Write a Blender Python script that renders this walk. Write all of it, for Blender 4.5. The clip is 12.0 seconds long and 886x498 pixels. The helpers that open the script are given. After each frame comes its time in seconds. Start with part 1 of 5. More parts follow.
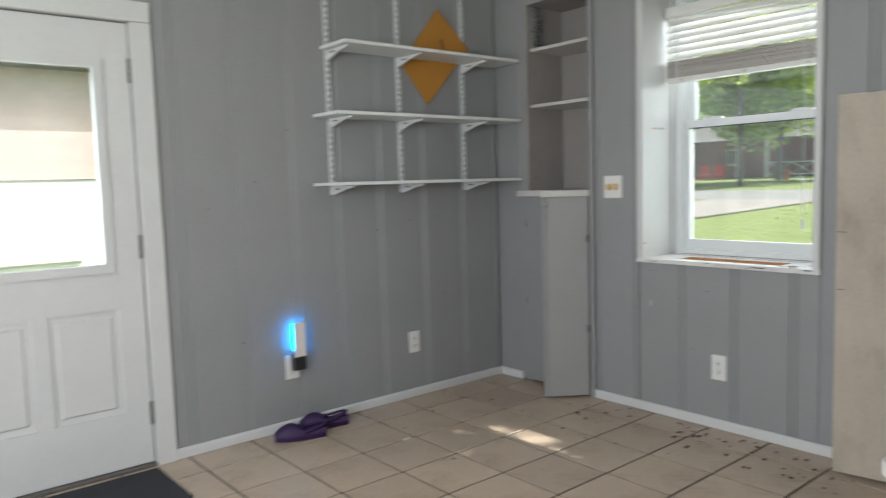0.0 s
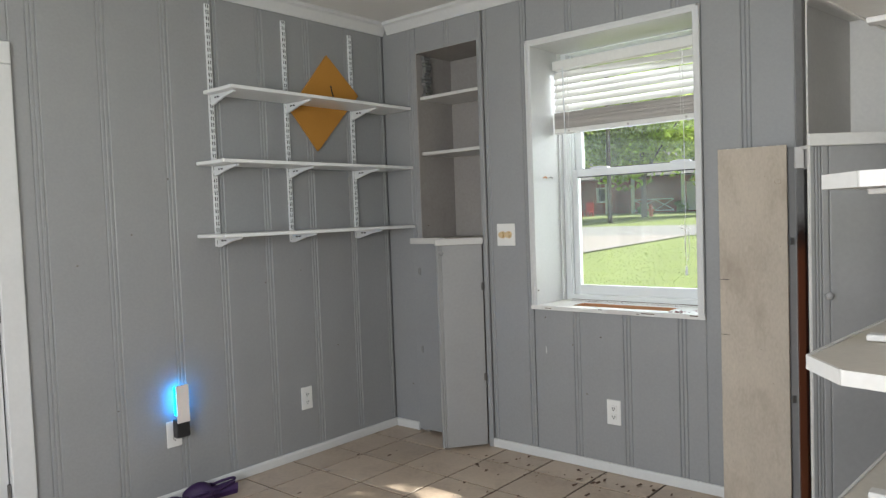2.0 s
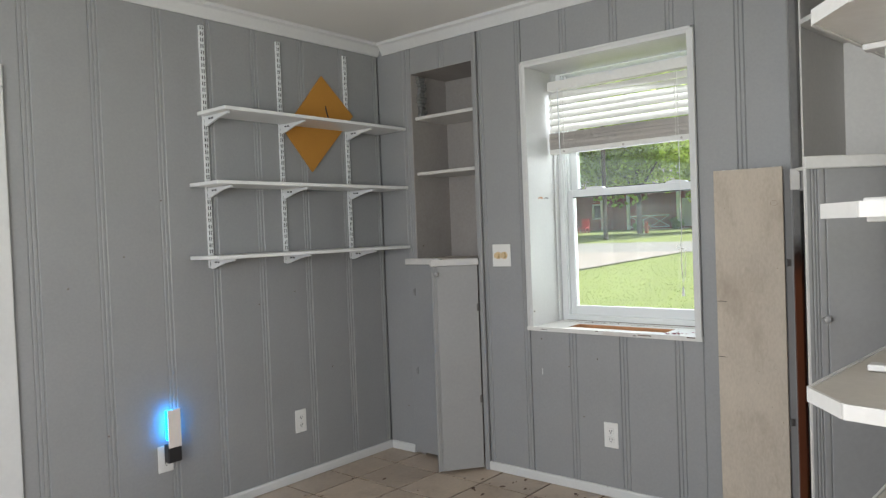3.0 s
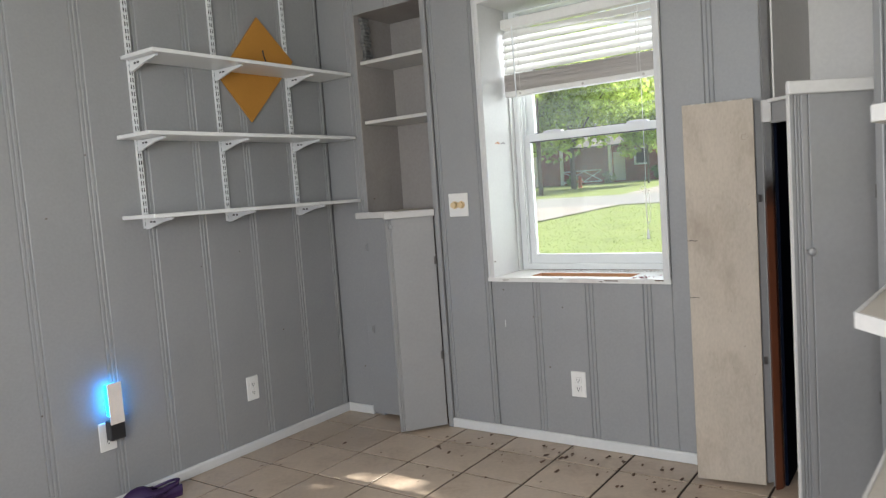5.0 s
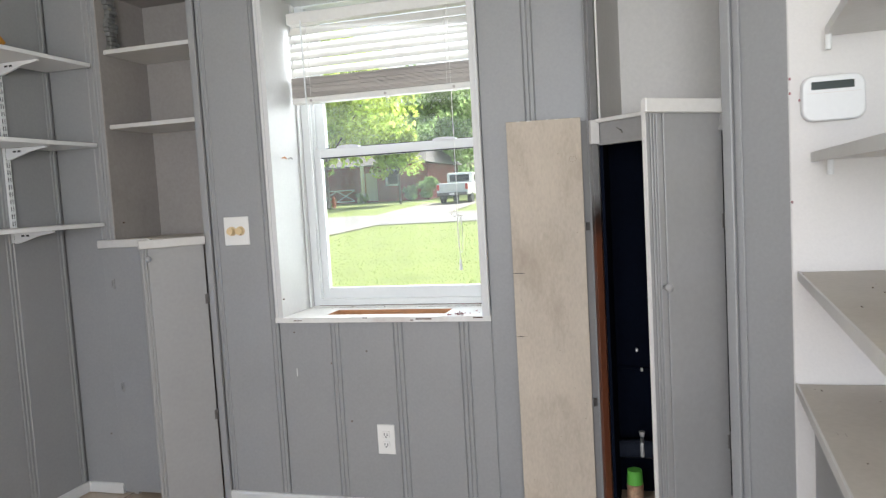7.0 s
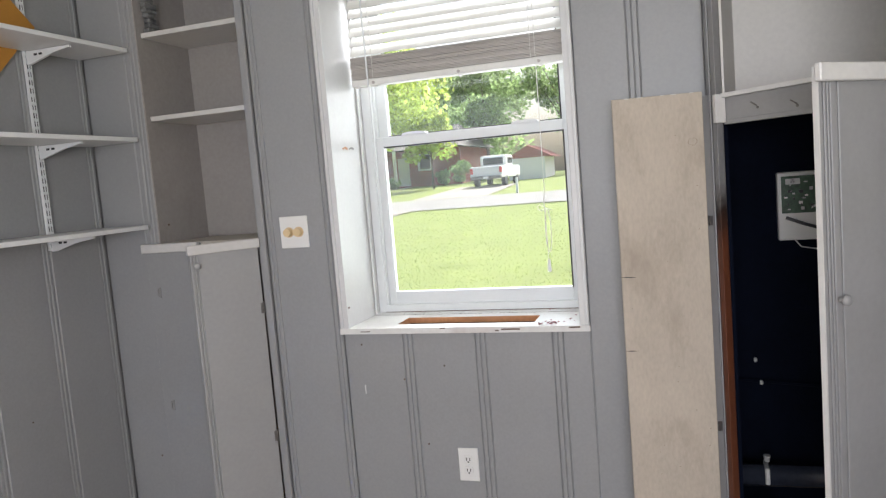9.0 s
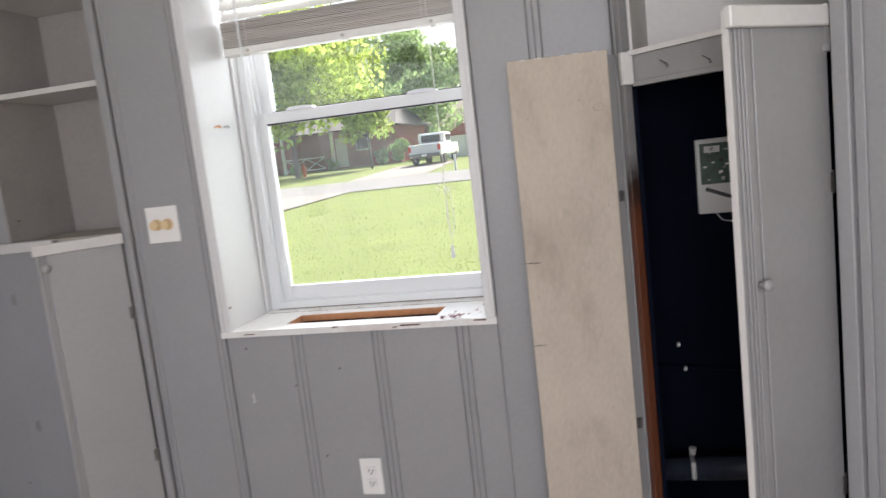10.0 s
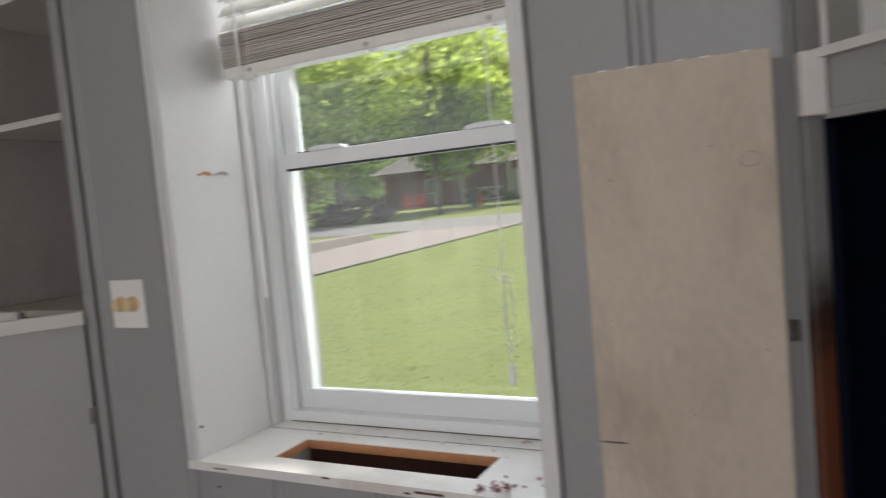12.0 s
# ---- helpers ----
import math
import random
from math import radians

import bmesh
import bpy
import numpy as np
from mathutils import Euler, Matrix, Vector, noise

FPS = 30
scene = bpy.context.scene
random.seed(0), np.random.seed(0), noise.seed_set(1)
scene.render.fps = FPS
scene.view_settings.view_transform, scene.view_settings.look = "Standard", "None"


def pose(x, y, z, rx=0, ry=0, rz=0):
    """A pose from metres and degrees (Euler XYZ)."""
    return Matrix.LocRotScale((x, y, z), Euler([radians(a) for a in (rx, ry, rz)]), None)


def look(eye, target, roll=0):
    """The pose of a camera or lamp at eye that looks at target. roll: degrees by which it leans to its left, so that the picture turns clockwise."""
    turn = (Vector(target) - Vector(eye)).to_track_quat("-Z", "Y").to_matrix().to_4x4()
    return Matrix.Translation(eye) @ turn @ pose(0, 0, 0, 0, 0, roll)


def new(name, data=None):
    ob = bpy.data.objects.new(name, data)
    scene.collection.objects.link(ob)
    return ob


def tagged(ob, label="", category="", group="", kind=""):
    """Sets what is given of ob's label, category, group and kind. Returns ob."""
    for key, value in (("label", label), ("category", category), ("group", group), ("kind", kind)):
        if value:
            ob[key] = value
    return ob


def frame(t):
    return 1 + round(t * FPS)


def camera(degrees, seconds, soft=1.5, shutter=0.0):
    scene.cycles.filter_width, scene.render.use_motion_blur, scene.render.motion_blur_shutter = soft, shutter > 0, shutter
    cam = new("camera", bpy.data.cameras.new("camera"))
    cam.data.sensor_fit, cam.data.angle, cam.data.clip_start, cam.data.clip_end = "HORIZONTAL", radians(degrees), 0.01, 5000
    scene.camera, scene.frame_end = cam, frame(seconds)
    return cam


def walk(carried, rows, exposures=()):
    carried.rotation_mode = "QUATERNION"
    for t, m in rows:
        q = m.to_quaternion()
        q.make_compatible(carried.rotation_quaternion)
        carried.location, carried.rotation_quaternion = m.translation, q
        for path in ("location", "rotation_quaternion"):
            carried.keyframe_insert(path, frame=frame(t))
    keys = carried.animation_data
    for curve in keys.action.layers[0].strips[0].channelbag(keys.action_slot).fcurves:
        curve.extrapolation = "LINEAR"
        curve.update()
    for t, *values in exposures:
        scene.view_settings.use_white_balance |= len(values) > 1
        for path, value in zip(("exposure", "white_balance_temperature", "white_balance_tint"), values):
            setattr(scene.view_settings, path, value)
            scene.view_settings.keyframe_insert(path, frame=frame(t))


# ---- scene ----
cam = camera(63.0, 12.0, soft=1.25, shutter=0.5)
PATH = [
    (0, (0.186, 0.36, 1.314), (1.464, 1.888, 1.133), -1.7),
    (0.5, (0.162, 0.449, 1.38), (1.67, 1.751, 1.202), -2.8),
    (1, (0.195, 0.462, 1.381), (1.758, 1.702, 1.24), -2.8),
    (1.5, (0.206, 0.467, 1.387), (1.76, 1.721, 1.273), -2.4),
    (2, (0.2, 0.478, 1.384), (1.716, 1.779, 1.294), -2.1),
    (2.5, (0.203, 0.476, 1.396), (1.707, 1.793, 1.331), -2.0),
    (3, (0.223, 0.49, 1.408), (1.749, 1.783, 1.363), -2.2),
    (5, (0.309, 0.703, 1.348), (1.935, 1.857, 1.188), -4.1),
    (5.5, (0.531, 0.885, 1.343), (2.211, 1.954, 1.161), -4.6),
    (6, (0.599, 0.987, 1.365), (2.427, 1.784, 1.204), -4.0),
    (6.5, (0.634, 1.081, 1.38), (2.533, 1.691, 1.229), -3.4),
    (7, (0.712, 1.142, 1.376), (2.632, 1.682, 1.226), -3.3),
    (7.5, (0.935, 1.216, 1.378), (2.832, 1.834, 1.234), -3.3),
    (9.5, (1.106, 1.468, 1.43), (3.003, 2.06, 1.211), -5.3),
    (10, (1.371, 1.358, 1.403), (3.294, 1.84, 1.141), -6.5),
    (10.5, (1.549, 1.308, 1.401), (3.493, 1.736, 1.213), -6.5),
    (11, (1.826, 1.313, 1.443), (3.807, 1.581, 1.386), -4.3),
    (11.5, (2.104, 1.302, 1.421), (4.038, 1.806, 1.348), -4.1),
    (12, (2.338, 1.304, 1.461), (4.1, 2.24, 1.326), -5.2),
]
walk(cam, [(t, look(eye, target, roll)) for t, eye, target, roll in PATH],
     exposures=[(0, 0.78, 6150, 7), (1, 0.92, 6200, 7.5), (3, 0.88, 6250, 8.5), (5, 0.99, 6250, 10), (6, 1.18, 6200, 10), (6.5, 1.21, 6200, 10.5), (7.5, 1.22, 6200, 11.5), (9.5, 1.05, 6300, 15),
                (10.5, 0.80, 6400, 17), (11, 0.36, 6550, 16), (12, 0.29, 6450, 15.5)])

# ---- light ----
world = bpy.data.worlds.new("sky")
scene.world = world
world.use_nodes = True
wn = world.node_tree
sky = wn.nodes.new("ShaderNodeTexSky")
sky.sky_type, sky.sun_disc = "NISHITA", False
SUN_EL, SUN_AZ = 48.0, 118.0
sky.sun_elevation, sky.sun_rotation = radians(SUN_EL), radians(SUN_AZ)
sky.dust_density, sky.air_density, sky.ozone_density = 7.0, 0.8, 0.5
wn.links.new(sky.outputs[0], wn.nodes["Background"].inputs[0])
wn.nodes["Background"].inputs[1].default_value = 0.15
sun = new("sun", bpy.data.lights.new("sun", "SUN"))
sun.data.energy, sun.data.angle, sun.data.color = 5.0, radians(0.5), (1, 0.95, 0.86)
az, el = radians(SUN_AZ), radians(SUN_EL)
sun.matrix_world = look((math.sin(az) * math.cos(el) * 50, math.cos(az) * math.cos(el) * 50, math.sin(el) * 50), (0, 0, 0))


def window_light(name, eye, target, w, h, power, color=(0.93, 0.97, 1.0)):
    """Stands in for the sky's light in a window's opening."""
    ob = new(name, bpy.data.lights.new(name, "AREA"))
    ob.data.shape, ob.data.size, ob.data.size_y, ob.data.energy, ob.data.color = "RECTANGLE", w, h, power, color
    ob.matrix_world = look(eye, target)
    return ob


window_light("sky_east", (4.12, 2.26, 1.58), (2.2, 2.4, 0.6), 0.86, 1.36, 5.6).data.spread = 2.7
window_light("sky_door", (0.8, 3.99, 1.42), (0.8, 0, 0.9), 0.6, 0.85, 4)
# West and south lamps fill the room through unseen, assumed window openings.
window_light("fill_west", (-1.22, 1.2, 1.5), (2, 1.4, 1.0), 1.7, 1.1, 49, (0.97, 0.98, 1.0))
window_light("fill_south", (1.6, -1.42, 1.6), (1.6, 1.5, 1.2), 1.5, 1.1, 4, (0.97, 0.98, 1.0))


# ---- materials ----
def mat(name, base, rough=0.6, metal=0.0, var=0.08, scale=6.0, fine=60.0, bump=0.08, tint=None, amount=0.0, rand=0.0,
        grain=None, spec=0.5):
    """A surface with a broad stain, a fine grain and a little relief."""
    m = bpy.data.materials.new(name)
    m.use_nodes = True
    nt, nd, ln = m.node_tree, m.node_tree.nodes, m.node_tree.links
    b = nd["Principled BSDF"]
    b.inputs["Roughness"].default_value, b.inputs["Metallic"].default_value = rough, metal
    b.inputs["Specular IOR Level"].default_value = spec
    co = nd.new("ShaderNodeTexCoord")
    mp = nd.new("ShaderNodeMapping")
    ln.new(co.outputs["Object"], mp.inputs[0])
    if grain:
        mp.inputs["Scale"].default_value = grain
    n1, n2 = nd.new("ShaderNodeTexNoise"), nd.new("ShaderNodeTexNoise")
    n1.inputs["Scale"].default_value, n1.inputs["Detail"].default_value = scale, 5
    n2.inputs["Scale"].default_value, n2.inputs["Detail"].default_value = fine, 4
    ln.new(mp.outputs[0], n1.inputs["Vector"]), ln.new(mp.outputs[0], n2.inputs["Vector"])
    add = nd.new("ShaderNodeMath")
    add.operation = "ADD"
    ln.new(n1.outputs[0], add.inputs[0]), ln.new(n2.outputs[0], add.inputs[1])
    src = add.outputs[0]
    if rand:
        oi, mul = nd.new("ShaderNodeObjectInfo"), nd.new("ShaderNodeMath")
        mul.operation, mul.inputs[1].default_value = "MULTIPLY_ADD", rand
        ln.new(oi.outputs["Random"], mul.inputs[0]), ln.new(src, mul.inputs[2])
        src = mul.outputs[0]
    mr = nd.new("ShaderNodeMapRange")
    mr.inputs["From Min"].default_value, mr.inputs["From Max"].default_value = 0.6, 1.4 + rand
    mr.inputs["To Min"].default_value, mr.inputs["To Max"].default_value = 1 - var, 1 + var
    ln.new(src, mr.inputs["Value"])
    vm = nd.new("ShaderNodeVectorMath")
    vm.operation, vm.inputs[0].default_value = "SCALE", base
    ln.new(mr.outputs[0], vm.inputs["Scale"])
    out = vm.outputs[0]
    if tint:
        n3, ramp, mix = nd.new("ShaderNodeTexNoise"), nd.new("ShaderNodeMapRange"), nd.new("ShaderNodeMix")
        n3.inputs["Scale"].default_value, n3.inputs["Detail"].default_value = scale * 0.6, 8
        n3.inputs["Roughness"].default_value = 0.65
        ln.new(mp.outputs[0], n3.inputs["Vector"]), ln.new(n3.outputs[0], ramp.inputs["Value"])
        ramp.inputs["From Min"].default_value, ramp.inputs["From Max"].default_value = 0.5, 0.75
        ramp.inputs["To Max"].default_value = amount
        mix.data_type = "RGBA"
        ln.new(ramp.outputs[0], mix.inputs["Factor"]), ln.new(out, mix.inputs["A"])
        mix.inputs["B"].default_value = (*tint, 1)
        out = mix.outputs["Result"]
    ln.new(out, b.inputs["Base Color"])
    if bump:
        bp = nd.new("ShaderNodeBump")
        bp.inputs["Strength"].default_value, bp.inputs["Distance"].default_value = bump, 0.004
        ln.new(add.outputs[0], bp.inputs["Height"]), ln.new(bp.outputs[0], b.inputs["Normal"])
    return m


def glow(name, color, strength):
    m = bpy.data.materials.new(name)
    m.use_nodes = True
    b = m.node_tree.nodes["Principled BSDF"]
    b.inputs["Base Color"].default_value = (*color, 1)
    b.inputs["Emission Color"].default_value, b.inputs["Emission Strength"].default_value = (*color, 1), strength
    return m


def pane(name, tint=(0.95, 0.98, 0.97)):
    """Thin glass: see-through with a faint mirror by Fresnel and a translucent veil put in for haze."""
    m = bpy.data.materials.new(name)
    m.use_nodes = True
    nd, ln = m.node_tree.nodes, m.node_tree.links
    tr, gl, mx, fr = nd.new("ShaderNodeBsdfTransparent"), nd.new("ShaderNodeBsdfGlossy"), nd.new("ShaderNodeMixShader"), nd.new("ShaderNodeFresnel")
    tr.inputs[0].default_value, gl.inputs["Roughness"].default_value = (*tint, 1), 0.02
    fr.inputs[0].default_value = 1.45
    du, m2 = nd.new("ShaderNodeBsdfTranslucent"), nd.new("ShaderNodeMixShader")
    du.inputs[0].default_value, m2.inputs[0].default_value = (0.8, 0.87, 0.88, 1), 0.02
    ln.new(tr.outputs[0], m2.inputs[1]), ln.new(du.outputs[0], m2.inputs[2])
    ln.new(fr.outputs[0], mx.inputs[0]), ln.new(m2.outputs[0], mx.inputs[1]), ln.new(gl.outputs[0], mx.inputs[2])
    ln.new(mx.outputs[0], nd["Material Output"].inputs[0])
    return m


GRAY = mat("gray_panel_paint", (0.306, 0.308, 0.308), 0.42, var=0.07, scale=2.5, fine=90, bump=0.06, rand=0.04, tint=(0.25, 0.245, 0.235), amount=0.25)
GRAYD = mat("gray_door_paint", (0.29, 0.286, 0.28), 0.4, var=0.06, scale=3, bump=0.05)
GRAYL = mat("lighter_gray_door", (0.36, 0.357, 0.35), 0.38, var=0.06, scale=3, bump=0.05, tint=(0.29, 0.28, 0.27), amount=0.3)
GRAYW = mat("pale_gray_paint", (0.71, 0.685, 0.65), 0.55, var=0.06, scale=1.6, tint=(0.36, 0.34, 0.32), amount=0.12)
NICHE = mat("niche_paint", (0.33, 0.307, 0.288), 0.6, var=0.1, scale=2.2, tint=(0.16, 0.14, 0.125), amount=0.4)
WHITE = mat("white_trim_paint", (0.67, 0.67, 0.66), 0.38, var=0.04, scale=5, bump=0.04, tint=(0.55, 0.5, 0.44), amount=0.15)
WALLW = mat("white_wall_paint", (0.68, 0.66, 0.64), 0.55, var=0.04, scale=2, bump=0.1, fine=140)
CEIL = mat("ceiling_paint", (0.78, 0.77, 0.74), 0.8, var=0.03, scale=1.5, bump=0.1, fine=120)
VINYL = mat("white_vinyl", (0.78, 0.8, 0.8), 0.3, var=0.02, bump=0.01)
SILLM = mat("stained_sill_paint", (0.74, 0.73, 0.7), 0.4, var=0.06, scale=9, fine=50, bump=0.08, tint=(0.42, 0.3, 0.26), amount=0.4)
CAVITY = mat("cavity_shade_brown", (0.05, 0.018, 0.012), 0.8, var=0.3)
SHELF = mat("white_melamine", (0.78, 0.78, 0.77), 0.3, var=0.02, bump=0.01)
SHELFW = mat("worn_shelf_paint", (0.5, 0.46, 0.4), 0.5, var=0.08, scale=5, tint=(0.38, 0.32, 0.25), amount=0.35)
EDGEW = mat("shelf_edge_paint", (0.62, 0.605, 0.58), 0.4, var=0.05, scale=8, tint=(0.45, 0.4, 0.34), amount=0.3)
METALW = mat("white_enamelled_steel", (0.75, 0.76, 0.76), 0.35, var=0.03, bump=0)
RAW = mat("raw_primed_board", (0.49, 0.425, 0.345), 0.7, var=0.12, scale=9, fine=110, bump=0.35, grain=(1, 1, 0.45), tint=(0.25, 0.19, 0.14), amount=0.6)
SAWN = mat("sawn_wood_edge", (0.55, 0.27, 0.13), 0.8, var=0.2, scale=10, fine=60)
DARK = mat("near_black_blue", (0.0024, 0.0042, 0.0115), 0.8, var=0.3, scale=5, spec=0.08)
BLACK = mat("black_plastic", (0.02, 0.02, 0.022), 0.4, var=0.1, bump=0.02)
BRONZE = mat("aged_hinge_steel", (0.2, 0.19, 0.18), 0.5, 0.7, var=0.3, scale=40)
TILE = mat("beige_ceramic_tile", (0.5, 0.4, 0.305), 0.3, var=0.2, scale=7, fine=45, bump=0.08, rand=0.6, tint=(0.27, 0.19, 0.13), amount=0.75)
GROUT = mat("dark_grout", (0.045, 0.032, 0.025), 0.9, var=0.3, scale=15)
YELLOW = mat("ochre_felt", (0.5, 0.23, 0.035), 0.85, var=0.07, scale=8, fine=200, bump=0.2)
PLATE = mat("outlet_plastic", (0.8, 0.79, 0.76), 0.3, var=0.01, bump=0)
IVORY = mat("ivory_plastic", (0.7, 0.53, 0.3), 0.35, var=0.05, bump=0)
PURPLE = mat("purple_foam", (0.032, 0.01, 0.065), 0.6, var=0.12, scale=12, bump=0.1)
NICKEL = mat("brushed_nickel", (0.85, 0.78, 0.72), 0.35, 0.1, var=0.04, bump=0)
MATM = mat("black_door_mat", (0.025, 0.027, 0.032), 0.9, var=0.3, scale=60, fine=300, bump=0.5)
BLUE = glow("blue_lamp", (0.01, 0.36, 1.0), 9.0)
GLASS = pane("window_glass")
LCD = mat("dark_lcd", (0.06, 0.075, 0.075), 0.15, var=0.02, bump=0)
PIPEM = mat("dark_pipe", (0.03, 0.035, 0.05), 0.25, var=0.2, bump=0.02)
STEEL = mat("bright_steel", (0.8, 0.8, 0.78), 0.25, 0.4, var=0.1, scale=30)
PCB = mat("green_circuit_board", (0.04, 0.09, 0.05), 0.4, var=0.5, scale=30, fine=120)
GREENP = mat("green_cap", (0.12, 0.42, 0.06), 0.35, var=0.03, bump=0)
CAN = mat("printed_can", (0.45, 0.3, 0.2), 0.35, 0.3, var=0.5, scale=40, fine=90, tint=(0.4, 0.04, 0.03), amount=0.8)
BLIND = mat("blind_slat", (0.8, 0.79, 0.75), 0.45, var=0.04, scale=20)
BLINDD = mat("stack_shade_beige", (0.5, 0.465, 0.43), 0.5, var=0.22, scale=20, grain=(1, 0.05, 1))
DEBRIS = mat("dry_leaf_bits", (0.13, 0.08, 0.055), 0.9, var=0.5, scale=40)
PETAL = mat("dried_petals", (0.3, 0.12, 0.13), 0.9, var=0.5, scale=60)
FABRIC = mat("patterned_liner", (0.16, 0.16, 0.155), 0.8, var=0.6, scale=22, fine=50)
LAWN = mat("lawn", (0.165, 0.2, 0.07), 0.95, var=0.25, scale=0.8, fine=24, bump=0.08, tint=(0.19, 0.21, 0.08), amount=0.5, spec=0.1)
ASPHALT = mat("pale_asphalt", (0.17, 0.165, 0.165), 0.9, var=0.15, scale=1.2, fine=20)
CONCRETE = mat("driveway_concrete", (0.23, 0.205, 0.19), 0.9, var=0.12, scale=0.8, fine=20)
BRICK = mat("red_brick_far", (0.27, 0.085, 0.07), 0.9, var=0.25, scale=2, fine=15)
BRICKP = mat("pale_brick", (0.62, 0.47, 0.44), 0.9, var=0.2, scale=2, fine=15)
ROOF = mat("shingle", (0.13, 0.12, 0.12), 0.9, var=0.2, scale=2, fine=10)
WHITEX = mat("white_exterior", (0.75, 0.75, 0.75), 0.6, var=0.05)
BARK = mat("bark", (0.12, 0.09, 0.07), 0.95, var=0.3, scale=6, fine=30, bump=0.6, grain=(1, 1, 0.2))


def leafmat(name, base, var=0.45, scale=0.35):
    """Thin leaves: they scatter light and let some through."""
    m = mat(name, base, 0.8, var=var, scale=scale, fine=3, bump=0, spec=0.1)
    nd, ln = m.node_tree.nodes, m.node_tree.links
    b, out = nd["Principled BSDF"], nd["Material Output"]
    tl, mx = nd.new("ShaderNodeBsdfTranslucent"), nd.new("ShaderNodeMixShader")
    src = b.inputs["Base Color"].links[0].from_socket
    ge, mp, vm = nd.new("ShaderNodeNewGeometry"), nd.new("ShaderNodeMapRange"), nd.new("ShaderNodeVectorMath")
    mp.inputs["To Min"].default_value, mp.inputs["To Max"].default_value, vm.operation = 0.6, 1.4, "SCALE"
    ln.new(ge.outputs["Random Per Island"], mp.inputs["Value"]), ln.new(src, vm.inputs[0]), ln.new(mp.outputs[0], vm.inputs["Scale"])
    src = vm.outputs[0]
    ln.new(src, b.inputs["Base Color"])
    ln.new(src, tl.inputs[0]), ln.new(b.outputs[0], mx.inputs[1]), ln.new(tl.outputs[0], mx.inputs[2])
    mx.inputs[0].default_value = 0.62
    ln.new(mx.outputs[0], out.inputs[0])
    return m


LEAF = leafmat("leaves", (0.47, 0.58, 0.15), 0.6)
LEAFD = leafmat("dark_leaves", (0.29, 0.4, 0.17), 0.6)
LEAFP = leafmat("plum_leaves", (0.2, 0.12, 0.13))
GRASS = leafmat("grass_blades", (0.27, 0.34, 0.11), 0.4, 1.2)
CARW = mat("white_car_paint", (0.78, 0.78, 0.78), 0.25, var=0.01, bump=0)
TYRE = mat("tyre_rubber", (0.02, 0.02, 0.02), 0.8, var=0.2)
CARG = mat("car_glass", (0.03, 0.035, 0.04), 0.08, var=0.02, bump=0)
RED = mat("red_plastic", (0.6, 0.04, 0.03), 0.4, var=0.05, bump=0)
ORANGE = mat("hydrant_paint", (0.65, 0.13, 0.04), 0.5, var=0.1)


# ---- mesh helpers ----
def part(name, bm, material, parent=None, label="", smooth=False, kind=""):
    """Links a bmesh as one mesh object, under a thing or part if one is given."""
    me = bpy.data.meshes.new(name)
    if smooth:
        for f in bm.faces:
            f.smooth = True
    bmesh.ops.recalc_face_normals(bm, faces=bm.faces)
    bm.to_mesh(me)
    bm.free()
    me.materials.append(material)
    ob = new(name, me)
    if parent:
        ob.parent = parent
    return tagged(ob, label, kind=kind)


def thing(name, at, label, category, group="", turn=0.0):
    """An empty at a thing's base."""
    ob = new(name)
    ob.matrix_world = pose(*at, 0, 0, turn)
    return tagged(ob, label, category, group)


def box(x0, x1, y0, y1, z0, z1, bevel=0.0, bm=None, seg=1):
    bm = bm or bmesh.new()
    r = bmesh.ops.create_cube(bm, size=1, matrix=Matrix.Translation(((x0 + x1) / 2, (y0 + y1) / 2, (z0 + z1) / 2)) @ Matrix.Diagonal((abs(x1 - x0), abs(y1 - y0), abs(z1 - z0), 1)))
    if bevel:
        es = list({e for v in r["verts"] for e in v.link_edges})
        bmesh.ops.bevel(bm, geom=es, offset=bevel, segments=seg, affect="EDGES", profile=0.6)
    return bm


def prism(pts, z0, z1, bm=None, bevel=0.0):
    bm = bm or bmesh.new()
    lo = [bm.verts.new((x, y, z0)) for x, y in pts]
    hi = [bm.verts.new((x, y, z1)) for x, y in pts]
    n = len(pts)
    fs = [bm.faces.new(lo[::-1]), bm.faces.new(hi)] + [bm.faces.new((lo[i], lo[(i + 1) % n], hi[(i + 1) % n], hi[i])) for i in range(n)]
    if bevel:
        bmesh.ops.bevel(bm, geom=list({e for f in fs for e in f.edges}), offset=bevel, segments=1, affect="EDGES")
    return bm


def rod(a, b, r, bm=None, seg=10, r2=None):
    bm = bm or bmesh.new()
    a, b = Vector(a), Vector(b)
    m = Matrix.Translation((a + b) / 2) @ (b - a).to_track_quat("Z", "Y").to_matrix().to_4x4()
    bmesh.ops.create_cone(bm, cap_ends=True, segments=seg, radius1=r, radius2=r if r2 is None else r2, depth=(b - a).length, matrix=m)
    return bm


def tube(pts, r, bm=None, seg=6):
    bm = bm or bmesh.new()
    for a, b in zip(pts, pts[1:]):
        rod(a, b, r, bm, seg)
    return bm


